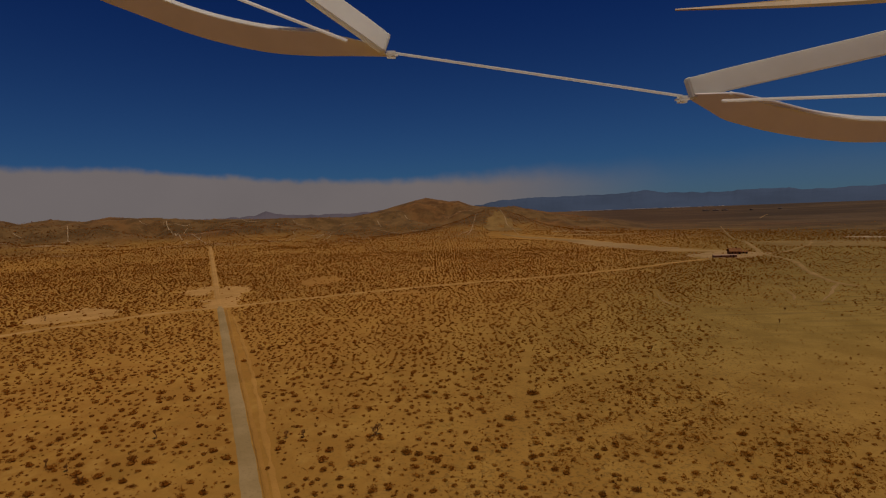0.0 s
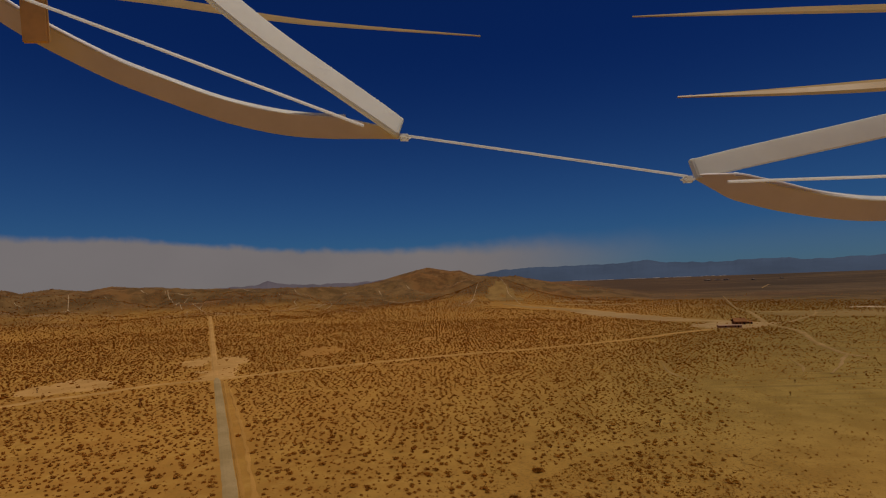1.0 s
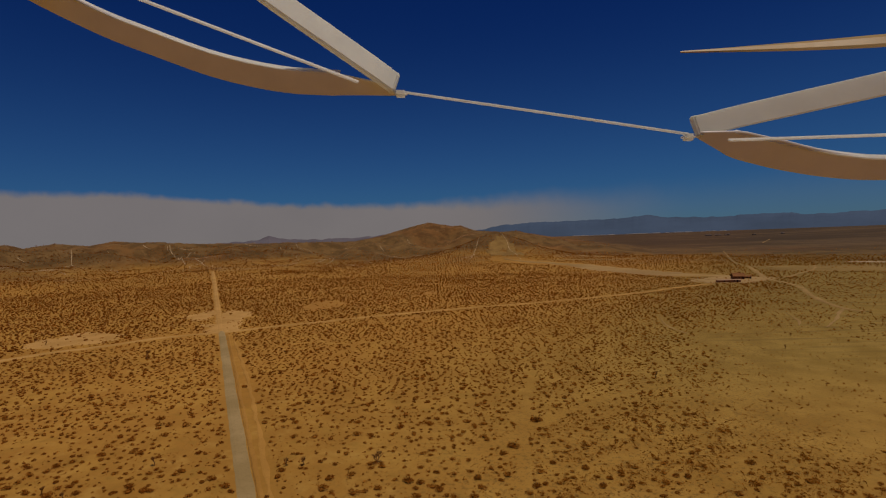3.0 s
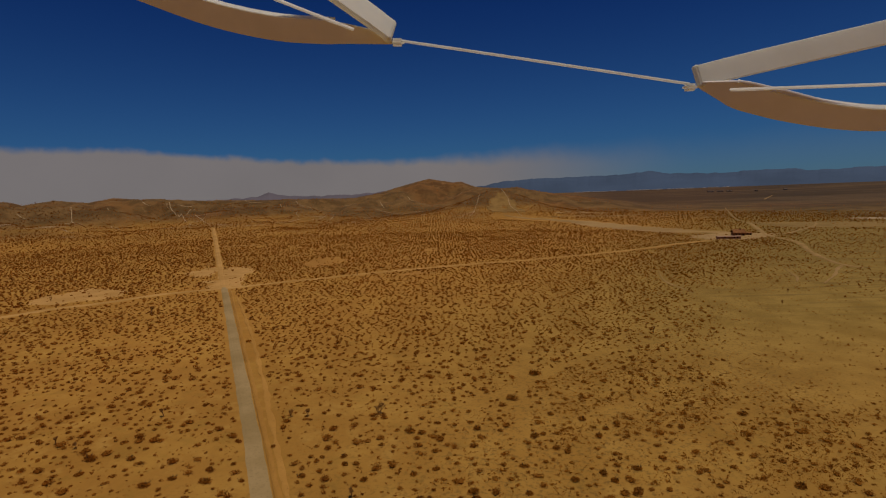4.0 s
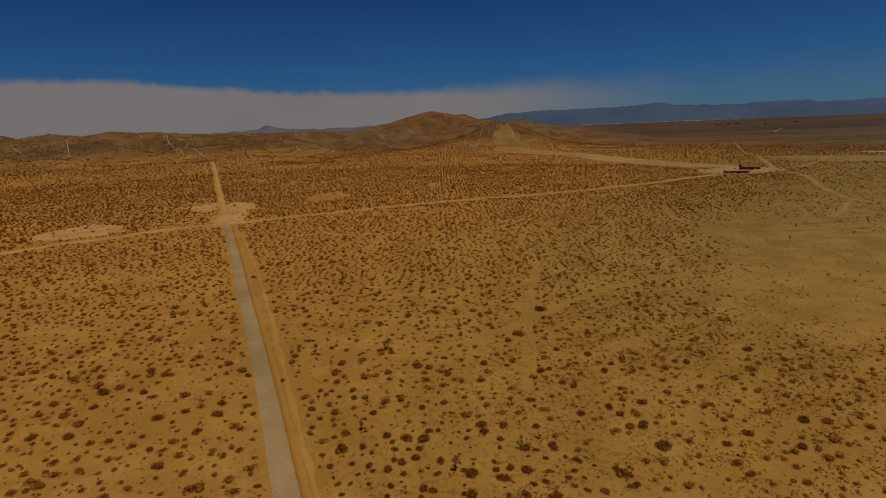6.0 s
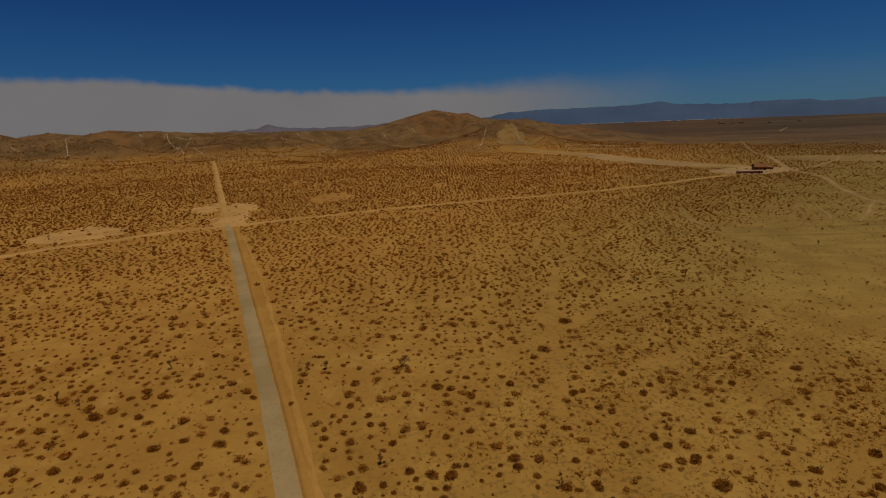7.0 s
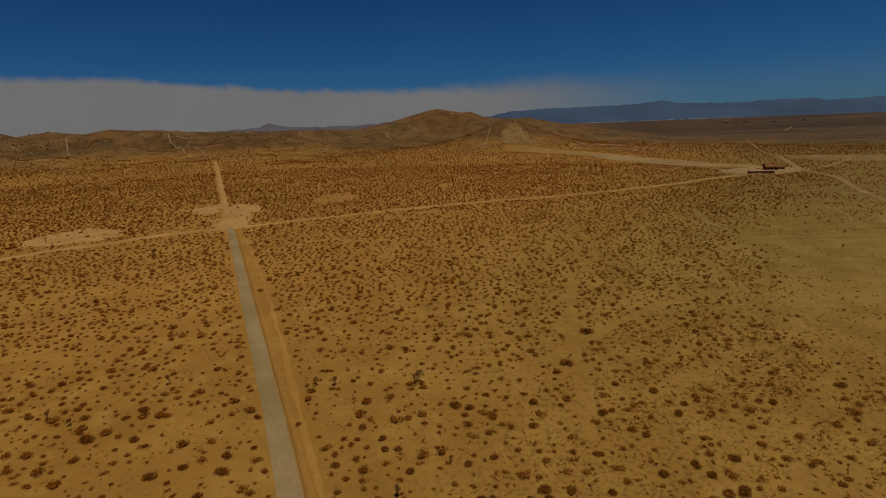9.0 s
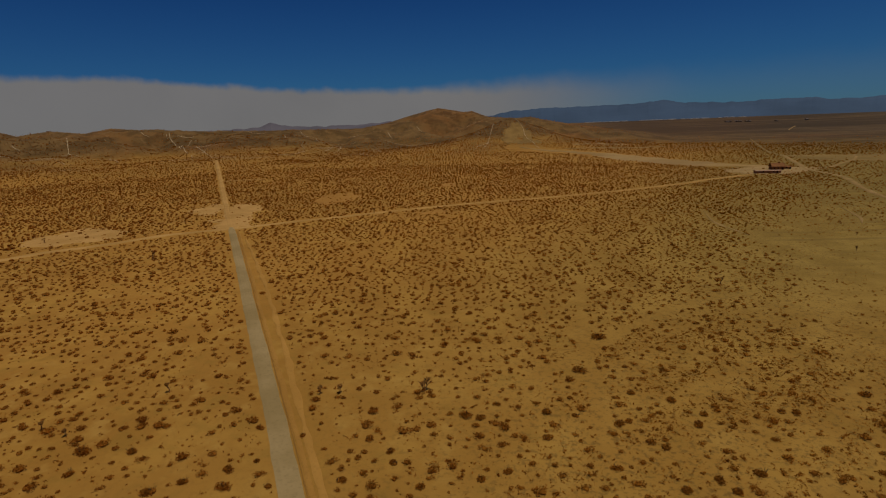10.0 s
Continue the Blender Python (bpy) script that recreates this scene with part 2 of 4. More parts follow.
BLADE = plain_material("tan_blade", (0.62, 0.46, 0.2), 0.35, 0.05, 40.0, thin=0.5)
NYLON = plain_material("white_nylon", (0.88, 0.9, 0.86), 0.4, 0.02, 40.0, thin=0.65)
WALL_BROWN = plain_material("brown_boards", (0.27, 0.105, 0.032), 0.85, 0.25, 0.6)
ROOF_BROWN = plain_material("brown_shingles", (0.21, 0.088, 0.028), 0.9, 0.25, 0.8)
WALL_TAN = plain_material("faded_red_siding", (0.36, 0.15, 0.065), 0.8, 0.2, 0.6)
ROOF_WHITE = plain_material("faded_metal_roof", (0.3, 0.185, 0.11), 0.85, 0.1, 0.5)
TOWN_WHITE = plain_material("bright_roofs", (0.22, 0.21, 0.2), 0.5, 0.1, 0.05)
FARM_WALL = plain_material("weathered_metal", (0.15, 0.125, 0.105), 0.6, 0.15, 0.3)
DARK_GLASS = plain_material("dark_window", (0.02, 0.02, 0.025), 0.15, 0.1, 1.0)

# ---- the shape of the land ----


def smooth(a, b, x):
    t = np.clip((x - a) / (b - a), 0, 1)
    return t * t * (3 - 2 * t)


def lattice(ix, iy, seed):
    n = (ix.astype(np.int64) * 374761393 + iy.astype(np.int64) * 668265263 + seed * 144665) & 0x7FFFFFFF
    n = ((n ^ (n >> 13)) * 1274126177) & 0x7FFFFFFF
    return ((n ^ (n >> 16)) & 0xFFFF) / 65535.0


def value_noise(x, y, seed=0):
    ix, iy = np.floor(x), np.floor(y)
    fx, fy = x - ix, y - iy
    fx, fy = fx * fx * (3 - 2 * fx), fy * fy * (3 - 2 * fy)
    a, b = lattice(ix, iy, seed), lattice(ix + 1, iy, seed)
    c, d = lattice(ix, iy + 1, seed), lattice(ix + 1, iy + 1, seed)
    return (a * (1 - fx) + b * fx) * (1 - fy) + (c * (1 - fx) + d * fx) * fy


def fbm(x, y, octaves=4, seed=0):
    total, size = 0.0, 0.5
    for i in range(octaves):
        total = total + size * value_noise(x * 2 ** i + 17.3 * i, y * 2 ** i - 9.1 * i, seed + i)
        size *= 0.5
    return total


# crest of the hills: bearing in degrees, angle above level as seen from the flight
CREST = [(-75, 0.5), (-53.6, 0.6), (-42.5, 0.68), (-38.2, 0.75), (-37.2, 0.48), (-34.9, 0.8), (-32.5, 0.52), (-30.6, 0.84), (-28.5, 0.62),
         (-25.3, 0.49), (-23.4, 0.32), (-18.9, 0.13), (-13.5, 0.08), (-7.9, 0.03), (-5.0, 0.54), (-2.3, 1.23),
         (-1.1, 1.57), (-0.2, 1.76), (1.5, 1.42), (2.3, 1.27), (3.3, 1.3), (4.6, 0.72), (7.3, 0.45), (9.2, 0.49),
         (10.4, 0.16), (14.1, -0.48), (19.8, -1.4), (23.6, -2.1), (180, -2.6)]
EYE_HEIGHT = 56.9


def height(x, y):
    """The ground's height: a slope that rises gently away and falls to the right, hills, a wide plain."""
    x, y = np.asarray(x, float), np.asarray(y, float)
    r = np.hypot(x, y) + 1e-6
    run = np.where(r < 700, r, 700 + 250 * (1 - np.exp(-np.maximum(r - 700, 0) / 250)))
    z = (-0.0155 * x + 0.0248 * y) / r * run
    out = smooth(900, 4600, r)
    z = z * (1 - out) + 37.5 * out
    bearing = np.degrees(np.arctan2(x + 10.8, y - 27.9))
    wobble = (fbm(x / 60, y / 60, 3, 5) - 0.45) * 2.2
    angle = np.interp(bearing + wobble * 0.4, [c[0] for c in CREST], [c[1] for c in CREST])
    crest_r = 1215.0
    crest_z = EYE_HEIGHT + (crest_r - 28) * np.tan(np.radians(angle))
    rise = np.maximum(crest_z - z, 0)
    span = 440 - 150 * smooth(-16, -4, bearing)
    near = smooth(0, 1, (r - (crest_r - span)) / span)
    lump = near * (1 - 0.85 * smooth(0, 1, (r - crest_r) / 600))
    folds = np.abs(fbm(x / 95, y / 95, 4, 11) - 0.47) * 2.0
    relief = np.where(r < crest_r, (0.35 - folds) * 40, 0) * near * (1 - near) * 4 * np.clip(rise / 40, 0, 1)
    low = np.exp(-((r - 830) / 230) ** 2) * smooth(-8, -16, bearing) * (fbm(x / 150, y / 150, 3, 3) - 0.42) * 22
    rough = (fbm(x / 14, y / 14, 2, 21) - 0.42) * 0.5 * smooth(20, 60, r)
    # the pale side hill stands in front of the peak
    d = np.hypot((x - 106) * 1.15, y - 950) / 125
    side_hill = 46 * np.exp(-1.7 * d ** 1.35) * (1 + 0.3 * (0.5 - folds) * smooth(0.1, 0.5, d))
    return np.maximum(z + rise * lump + relief, z + side_hill) + np.maximum(low, -2) + rough


def height_at(x, y):
    return float(height(np.array([x]), np.array([y]))[0])


def mesh_of(name, verts, faces, mat):
    me = bpy.data.meshes.new(name)
    me.from_pydata(verts, [], faces)
    me.materials.append(mat)
    return me


def build_ground():
    fine = np.radians(np.arange(-56, 56.01, 0.24))
    rest = np.radians(np.linspace(56, 304, 64))[1:-1]
    angles = np.concatenate([fine, rest])
    radii = np.concatenate([np.linspace(6, 84, 14), 86 * np.exp(np.arange(0, 4.04, 0.0112))])
    A, Rr = np.meshgrid(angles, radii)
    X, Y = Rr * np.sin(A), Rr * np.cos(A)
    Z = height(X, Y)
    n, m = len(angles), len(radii)
    verts = np.stack([X, Y, Z], -1).reshape(-1, 3)
    i, j = np.meshgrid(np.arange(m - 1), np.arange(n), indexing="ij")
    k = (j + 1) % n
    quads = np.stack([i * n + j, i * n + k, (i + 1) * n + k, (i + 1) * n + j], -1).reshape(-1, 4)
    verts = np.vstack([verts, [[0, 0, height_at(0, 0)]]])
    faces = quads.tolist() + [(len(verts) - 1, (q + 1) % n, q) for q in range(n)]
    me = mesh_of("ground", verts.tolist(), faces, GROUND)
    me.polygons.foreach_set("use_smooth", [True] * len(me.polygons))
    tagged(new("ground", me), "orange desert sand slope with dry straw flat and brown hills", "ground", kind="structure")


build_ground()

# ---- roads, tracks and clearings ----


def spline(points, step):
    """Points along a smooth line through the given ones."""
    p = [np.array(q, float) for q in points]
    p = [2 * p[0] - p[1]] + p + [2 * p[-1] - p[-2]]
    out = []
    for a, b, c, d in zip(p, p[1:], p[2:], p[3:]):
        count = max(2, int(np.linalg.norm(c - b) / step))
        for t in np.linspace(0, 1, count, endpoint=False):
            out.append(0.5 * (2 * b + (c - a) * t + (2 * a - 5 * b + 4 * c - d) * t * t + (3 * b - a - 3 * c + d) * t ** 3))
    out.append(p[-2])
    return np.array(out)


BARE = []  # stretches with few shrubs: line, half width


def strip(name, points, width, mat, label, ragged=0.25, step=2.0, lift=0.07, bare=True, taper=False, narrow=1.0):
    line = spline(points, step)
    way = np.gradient(line, axis=0)
    way /= np.linalg.norm(way, axis=1)[:, None] + 1e-9
    side = np.stack([way[:, 1], -way[:, 0]], 1)
    s = np.arange(len(line)) * step
    w = width / 2 * np.linspace(1, narrow, len(line))
    if taper:
        w *= np.clip(np.linspace(0, 1, len(line)) * 1.8, 0.12, 1) * np.clip(np.linspace(1, 0, len(line)) * 6, 0.3, 1)
    seed = len(points) * 7 + int(abs(points[0][0]))
    left = w * (1 + ragged * (fbm(s / 5, s * 0 + seed, 3, 1) - 0.45) * 2.4)
    right = w * (1 + ragged * (fbm(s / 5, s * 0 + seed, 3, 2) - 0.45) * 2.4)
    rows = [line - side * left[:, None], line - side * left[:, None] * 0.5, line, line + side * right[:, None] * 0.5, line + side * right[:, None]]
    verts, faces, k = [], [], len(rows)
    crown = (-0.16, 0.0, 0.03, 0.0, -0.16) if mat is ROAD else (-min(0.4, 0.07 * width), 0.0, 0.02, 0.0, -min(0.4, 0.07 * width))
    for i in range(len(line)):
        for row, c in zip(rows, crown):
            x, y = row[i]
            verts.append((x, y, height_at(x, y) + lift + 0.0007 * math.hypot(x, y) + c))
    for i in range(len(line) - 1):
        for j in range(k - 1):
            faces.append((i * k + j, i * k + j + 1, (i + 1) * k + j + 1, (i + 1) * k + j))
    if bare:
        BARE.append((line[::3], width / 2))
    return tagged(new(name, mesh_of(name, verts, faces, mat)), label, "road", kind="structure")


def clearing(cx, cy, rx, ry, turn, label, mat=None):
    """A bare sandy patch with an uneven outline."""
    n, rings = 56, 5
    c, s = math.cos(radians(turn)), math.sin(radians(turn))
    verts, faces = [(cx, cy, height_at(cx, cy) + 0.06 + 0.0006 * math.hypot(cx, cy))], []
    for ring in range(1, rings + 1):
        for i in range(n):
            a = 2 * math.pi * i / n
            k = ring / rings * (0.3 + 1.45 * float(fbm(np.array([math.cos(a) * 1.9 + cx]), np.array([math.sin(a) * 1.9 + cy]), 4, 8)[0]))
            u, v = rx * k * math.cos(a), ry * k * math.sin(a)
            x, y = cx + u * c - v * s, cy + u * s + v * c
            verts.append((x, y, height_at(x, y) + (0.06 if ring < rings else -0.35) + 0.0006 * math.hypot(x, y)))
    for i in range(n):
        faces.append((0, 1 + i, 1 + (i + 1) % n))
        for ring in range(rings - 1):
            a, b = 1 + ring * n, 1 + (ring + 1) * n
            faces.append((a + i, b + i, b + (i + 1) % n, a + (i + 1) % n))
    PATCHES.append((cx, cy, rx * 0.85, ry * 0.85, turn))
    return tagged(new("bare_patch", mesh_of("bare_patch", verts, faces, mat or CLEARING)), label, "ground", kind="structure")


PATCHES = []
MAIN = [(-18, 55.8), (-26, 76), (-36.9, 103.5), (-44.0, 121.1), (-51.6, 139.3), (-59.5, 158.3), (-70.5, 184.5), (-85.3, 220.4), (-103.3, 263.4), (-117.8, 298.0), (-122.5, 309)]
strip("road", MAIN, 3.9, ROAD, "pale grey graded dirt road over orange sand", 0.1, 1.5, 0.1, narrow=0.88)

def beside(points, d):
    """The same line, d metres further to the right."""
    p = np.array(points, float)
    way = np.gradient(p, axis=0)
    way /= np.linalg.norm(way, axis=1)[:, None]
    return [tuple(q) for q in p + np.stack([way[:, 1], -way[:, 0]], 1) * d]


strip("verge", beside(MAIN[:-1], 3.0), 1.1, VERGE, "scraped sandy verge along the graded road", 0.6, 1.5, 0.06, narrow=0.7)
strip("berm", beside(MAIN[:-1], 2.25), 0.24, BERM, "low dark berm of pushed-up earth along the road", 0.6, 1.5, 0.07, False, narrow=0.7)
strip("road", [(-122, 307), (-131, 329), (-147.2, 367.8), (-173.7, 431.9), (-207.2, 512.4), (-246.1, 605.9), (-289.3, 709.5)], 3.8, TRACK, "sandy dirt road climbing towards the hills", 0.3, 3)
strip("road", [(-256, 214), (-225, 232), (-203, 247), (-185.8, 265), (-174.8, 271.5), (-165.6, 278), (-157.4, 286.5), (-147.4, 295.0), (-135.7, 300.7), (-120, 306.5), (-107.6, 313.1),
               (-91.5, 321.3), (-68.4, 331.8), (-43.8, 344.4), (-17.1, 357.0), (15.2, 368.6), (53.4, 380.2), (95.3, 396.7), (127.8, 411.4), (164.0, 429.9), (200.9, 453.6), (238.5, 473.2)],
      5.8, TRACK, "sandy cross road over the scrub slope", 0.35, 2.5, narrow=0.42)
strip("track", [(-22.5, 79), (-26.9, 90.3), (-31.9, 102.9), (-36.1, 114.0), (-43.8, 133.8), (-55.2, 163.3), (-75.0, 212.0), (-104.5, 279.8)], 1.3, FAINT, "faint sandy wheel track beside the road", 0.9, 2, 0.05)
strip("wash", [(100, 795), (132.4, 758.6), (154.6, 740.0), (181, 707), (199, 652), (216, 611), (236, 572), (262, 548), (285, 530)], 46, WASH, "broad pale dry wash", 0.5, 8, 0.2, True, True)
strip("track", [(520, 975), (383.9, 696.1), (365.6, 634.5)], 1.5, PLAIN_TRACK, "faint dirt track over the far scrub", 0.9, 6, 0.1, True)
strip("track", [(365.6, 634.5), (327.0, 550.3), (308, 512), (301.1, 486.5), (295.0, 445), (265, 385), (250, 346), (246.0, 330.6), (250, 318)], 4.2, PLAIN_TRACK,
      "pale dirt track passing the homestead", 0.5, 4, 0.12)
strip("track", [(245.5, 330), (231, 315), (218.1, 299.4), (195.5, 276.3)], 2.4, PLAIN_TRACK, "pale dirt track forking over the straw flat", 0.6, 4, 0.07, narrow=0.4)
strip("track", [(302, 503), (329.9, 511), (361, 539), (392, 566), (418, 596), (437.6, 623), (470, 618), (530, 595)], 3.4, PLAIN_TRACK, "pale curved dirt track on the plain", 0.5, 5, 0.1)
strip("wash", [(141.6, 766.7), (197.9, 791.1), (245.5, 792.0), (282.2, 805.7), (316.3, 820.2)], 7, PLAIN_TRACK, "thin pale wash beside the scrub belt", 0.7, 6, 0.2, True, True)
strip("track", [(205.1, 324.4), (195.5, 298.1), (185.7, 282.9)], 1.8, PLAIN_TRACK, "short faint track on the straw flat", 0.7, 3, 0.05, True, True)
strip("track", [(130.7, 326.3), (120.6, 291.9), (121.6, 263.2)], 1.5, PLAIN_TRACK, "short faint track on the straw flat", 0.7, 3, 0.05, True, True)
for ox, oy, orx, ory in ((187.5, 830, 9, 6), (207, 852, 7, 5), (237, 860, 13, 6), (257, 854, 10, 6)):
    clearing(ox, oy, orx, ory, 8, "small pale rock outcrop at the foot of the hill", PALE)
for hx, hy, hrx, hry in ((96, 872, 9, 34), (108, 892, 13, 38), (119, 868, 8, 40), (104, 838, 17, 14), (126, 838, 12, 12), (88, 850, 8, 20)):
    clearing(hx, hy, hrx, hry, -4, "pale weathered face of the side hill", HILL_FACE)
# gaps in the scrub where paths run
for points, half in (([(2.0, 136.0), (12.6, 144.7), (26.4, 156.6), (38.6, 167.1), (56.0, 179.2), (81.9, 190.3)], 0.7), ([(13.6, 112.3), (16.6, 127.8), (22.3, 161.4), (33.7, 210.1)], 0.5)):
    BARE.append((spline(points, 4.0), half))
clearing(-194, 292, 23, 22, 14, "bare sandy clearing beside the cross road", TRACK)
clearing(-156, 366, 11, 19, 10, "bare sandy clearing at the crossroads", TRACK)
clearing(-134, 360, 12, 25, 12, "bare sandy clearing at the crossroads", TRACK)
clearing(-127, 324, 12, 21, 20, "bare sandy clearing at the crossroads", TRACK)
clearing(-84, 400, 15, 24, -10, "bare orange sand patch in the shrubs")
clearing(-7, 453, 7, 15, 0, "small pale sand patch in the shrubs")
clearing(-17, 338, 13, 5, 25, "bare sandy verge beside the cross road")
clearing(252, 494, 24, 20, 20, "bare pale yard round the homestead", PALE)
clearing(276, 503, 34, 28, 20, "bare pale yard round the homestead", PALE)
clearing(455, 575, 120, 44, -19, "bare tan flat on the plain past the homestead", DRY_FLAT)
clearing(533, 657, 24, 9, -19, "small chalky pan on the plain", CHALK)
strip("track", [(-205, 508), (-188, 513), (-170, 515)], 3.2, TRACK, "short sandy spur off the climbing road", 0.5, 2)
strip("track", [(791, 1301), (880, 1430), (976, 1565)], 3.4, PALE, "short pale strip on the plain", 0.3, 10, 0.5)
# white tracks on the hillsides
for pts in ([(-548.5, 829.5), (-518.9, 784.6), (-511.0, 771.0), (-516.3, 764.8)], [(-448.0, 926.6), (-429.9, 890.6), (-394.8, 841.8), (-353.0, 774.5)],
            [(-479.4, 901.8), (-461.7, 889.6)], [(-391.3, 839.3), (-395.6, 903.4)], [(-357.6, 814.1), (-320.9, 769.9)],
            [(-250.0, 979.2), (-235.3, 951.6), (-222, 965), (-205.4, 915.2)], [(-208.4, 874.1), (-183.2, 877.0)], [(-105.4, 1039.8), (-95.0, 996.5)],
            [(-53.7, 1055.4), (-43.7, 1025.4)], [(-511.7, 772.2), (-477.3, 747.1)],
            [(-512.7, 709.5), (-494.5, 718.8)], [(-589.7, 777.7), (-574.4, 770.9)]):
    strip("track", pts, 0.95, CHALK, "pale eroded track on the hillside", 0.9, 6, 0.5, False)

for pts in ([(49.3, 805.4), (54, 822), (58.7, 845.2), (68, 895), (78, 950)], [(112, 950), (119, 905), (117.3, 866.5), (123, 830), (122, 805), (123.6, 784)]):
    strip("track", pts, 0.75, CHALK, "thin pale eroded path on the hillside", 0.95, 6, 0.35, False)
dice = random.Random(9)
for _ in range(60):
    a, r = radians(dice.uniform(-42, 2)), dice.uniform(740, 1120)
    turn, long_ = dice.uniform(-1.3, 1.3), dice.uniform(18, 80)
    pts = [(r * math.sin(a) + k * long_ / 4 * math.sin(turn) + dice.uniform(-5, 5), r * math.cos(a) + k * long_ / 4 * math.cos(turn)) for k in range(5)]
    strip("track", pts, dice.uniform(0.6, 1.3), CHALK, "thin pale eroded path on the hillside", 0.8, 6, 0.4, False, True)

# ---- far ranges ----


def far_range(name, crest, r, depth, mat, label, foot=32):
    """A long ridge: crest heights by bearing, with slopes to front and back."""
    bearings = np.arange(crest[0][0], crest[-1][0], 0.12)
    tops = np.interp(bearings, [c[0] for c in crest], [c[1] for c in crest])
    tops = EYE_HEIGHT + r * np.tan(np.radians(tops + (fbm(bearings * 1.3, bearings * 0, 4, 31) - 0.47) * 0.22))
    verts, faces = [], []
    for b, top in zip(bearings, tops):
        a = radians(b)
        for k, (f, g) in enumerate(((0.0, 0.0), (0.35, 0.42), (0.7, 0.85), (1.0, 1.0), (1.6, 0.0))):
            rr = r - depth + depth * f
            z = foot + (top - foot) * g * (1 - 0.25 * (0 < k < 3) * float(fbm(np.array([b * 0.7]), np.array([k * 1.7]), 2, 40)[0]))
            verts.append((rr * math.sin(a) - 10, rr * math.cos(a) + 20, z))
    for i in range(len(bearings) - 1):
        for k in range(4):
            faces.append((i * 5 + k, (i + 1) * 5 + k, (i + 1) * 5 + k + 1, i * 5 + k + 1))
    return tagged(new(name, mesh_of(name, verts, faces, mat)), label, "mountains", kind="structure")


# their hazy look comes only from the blue and grey materials
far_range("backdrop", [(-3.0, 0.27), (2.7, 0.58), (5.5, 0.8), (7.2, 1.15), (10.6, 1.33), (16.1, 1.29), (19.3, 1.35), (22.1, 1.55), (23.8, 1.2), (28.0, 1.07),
                       (34.0, 1.15), (35.1, 0.92), (38.8, 0.95), (48.2, 1.01), (70, 0.7)], 4560, 500, HAZE_RANGE, "hazy blue mountain range beyond the plain")
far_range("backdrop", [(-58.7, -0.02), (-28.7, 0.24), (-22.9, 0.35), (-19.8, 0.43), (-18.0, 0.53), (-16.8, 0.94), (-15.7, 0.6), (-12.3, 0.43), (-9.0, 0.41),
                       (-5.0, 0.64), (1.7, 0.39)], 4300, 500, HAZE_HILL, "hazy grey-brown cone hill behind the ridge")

# ---- things ----


def part(name, bm, mat, parent=None, label=""):
    me = bpy.data.meshes.new(name)
    bm.to_mesh(me)
    bm.free()
    me.materials.append(mat)
    ob = new(name, me)
    ob.parent = parent
    if label:
        ob["label"] = label
    return ob


def box(bm, x0, y0, z0, x1, y1, z1, bevel=0.0):
    made = bmesh.ops.create_cube(bm, size=1, matrix=Matrix.Translation(((x0 + x1) / 2, (y0 + y1) / 2, (z0 + z1) / 2)) @ Matrix.Diagonal((x1 - x0, y1 - y0, z1 - z0, 1)))
    if bevel:
        edges = {e for v in made["verts"] for e in v.link_edges}
        bmesh.ops.bevel(bm, geom=list(edges), offset=bevel, segments=2, affect="EDGES")


def one_box(*a, bevel=0.0):
    bm = bmesh.new()
    box(bm, *a, bevel=bevel)
    return bm


def tube(bm, points, radii, sides=6):
    rings = []
    pts = [Vector(p) for p in points]
    for i, p in enumerate(pts):
        d = (pts[min(i + 1, len(pts) - 1)] - pts[max(i - 1, 0)]).normalized()
        u = d.orthogonal().normalized()
        v = d.cross(u)
        rings.append([bm.verts.new(p + radii[i] * (u * math.cos(2 * math.pi * k / sides) + v * math.sin(2 * math.pi * k / sides))) for k in range(sides)])
    for a, b in zip(rings, rings[1:]):
        for k in range(sides):
            bm.faces.new((a[k], a[(k + 1) % sides], b[(k + 1) % sides], b[k]))
    bm.faces.new(rings[0][::-1])
    bm.faces.new(rings[-1])


# the aircraft's guards and blades, hanging at the place where it hovers
HOVER = look((-1.8152, 6.0886, 56.5157), (0.265, 105.864, 62.887), -2.253)


def ribbon(points, widths, lean, thick=0.0024, step=0.006, cap=None):
    """A bent plastic strip along the points; lean: degrees by which its top leans back from the eye; cap: the end (0 or -1) that is rolled over."""
    line = spline(points, step)
    broad = np.interp(np.linspace(0, 1, len(line)), np.linspace(0, 1, len(widths)), widths)
    up = Vector((0, math.cos(radians(lean)), -math.sin(radians(lean))))
    bm, rings, across = bmesh.new(), [], []
    for i, p in enumerate(line):
        d = Vector(line[min(i + 1, len(line) - 1)] - line[max(i - 1, 0)]).normalized()
        w = (up - d * up.dot(d)).normalized() * broad[i] / 2
        n = d.cross(w).normalized() * thick / 2
        c = Vector(p)
        across.append(w)
        rings.append([bm.verts.new(c + w * a + n * b) for a, b in ((1, 0.4), (0.93, 1), (-0.93, 1), (-1, 0.4), (-1, -0.4), (-0.93, -1), (0.93, -1), (1, -0.4))])
    for a, b in zip(rings, rings[1:]):
        for k in range(8):
            bm.faces.new((a[k], a[(k + 1) % 8], b[(k + 1) % 8], b[k]))
    bm.faces.new(rings[0][::-1])
    bm.faces.new(rings[-1])
    if cap is not None:
        c, w = Vector(line[cap]) + Vector((0, 0, -0.0022)), across[cap]
        tube(bm, [c - w, c - w * 0.9, c + w * 0.9, c + w], [0.0022, 0.0032, 0.0032, 0.0022], 14)
    bmesh.ops.recalc_face_normals(bm, faces=bm.faces[:])
    return bm


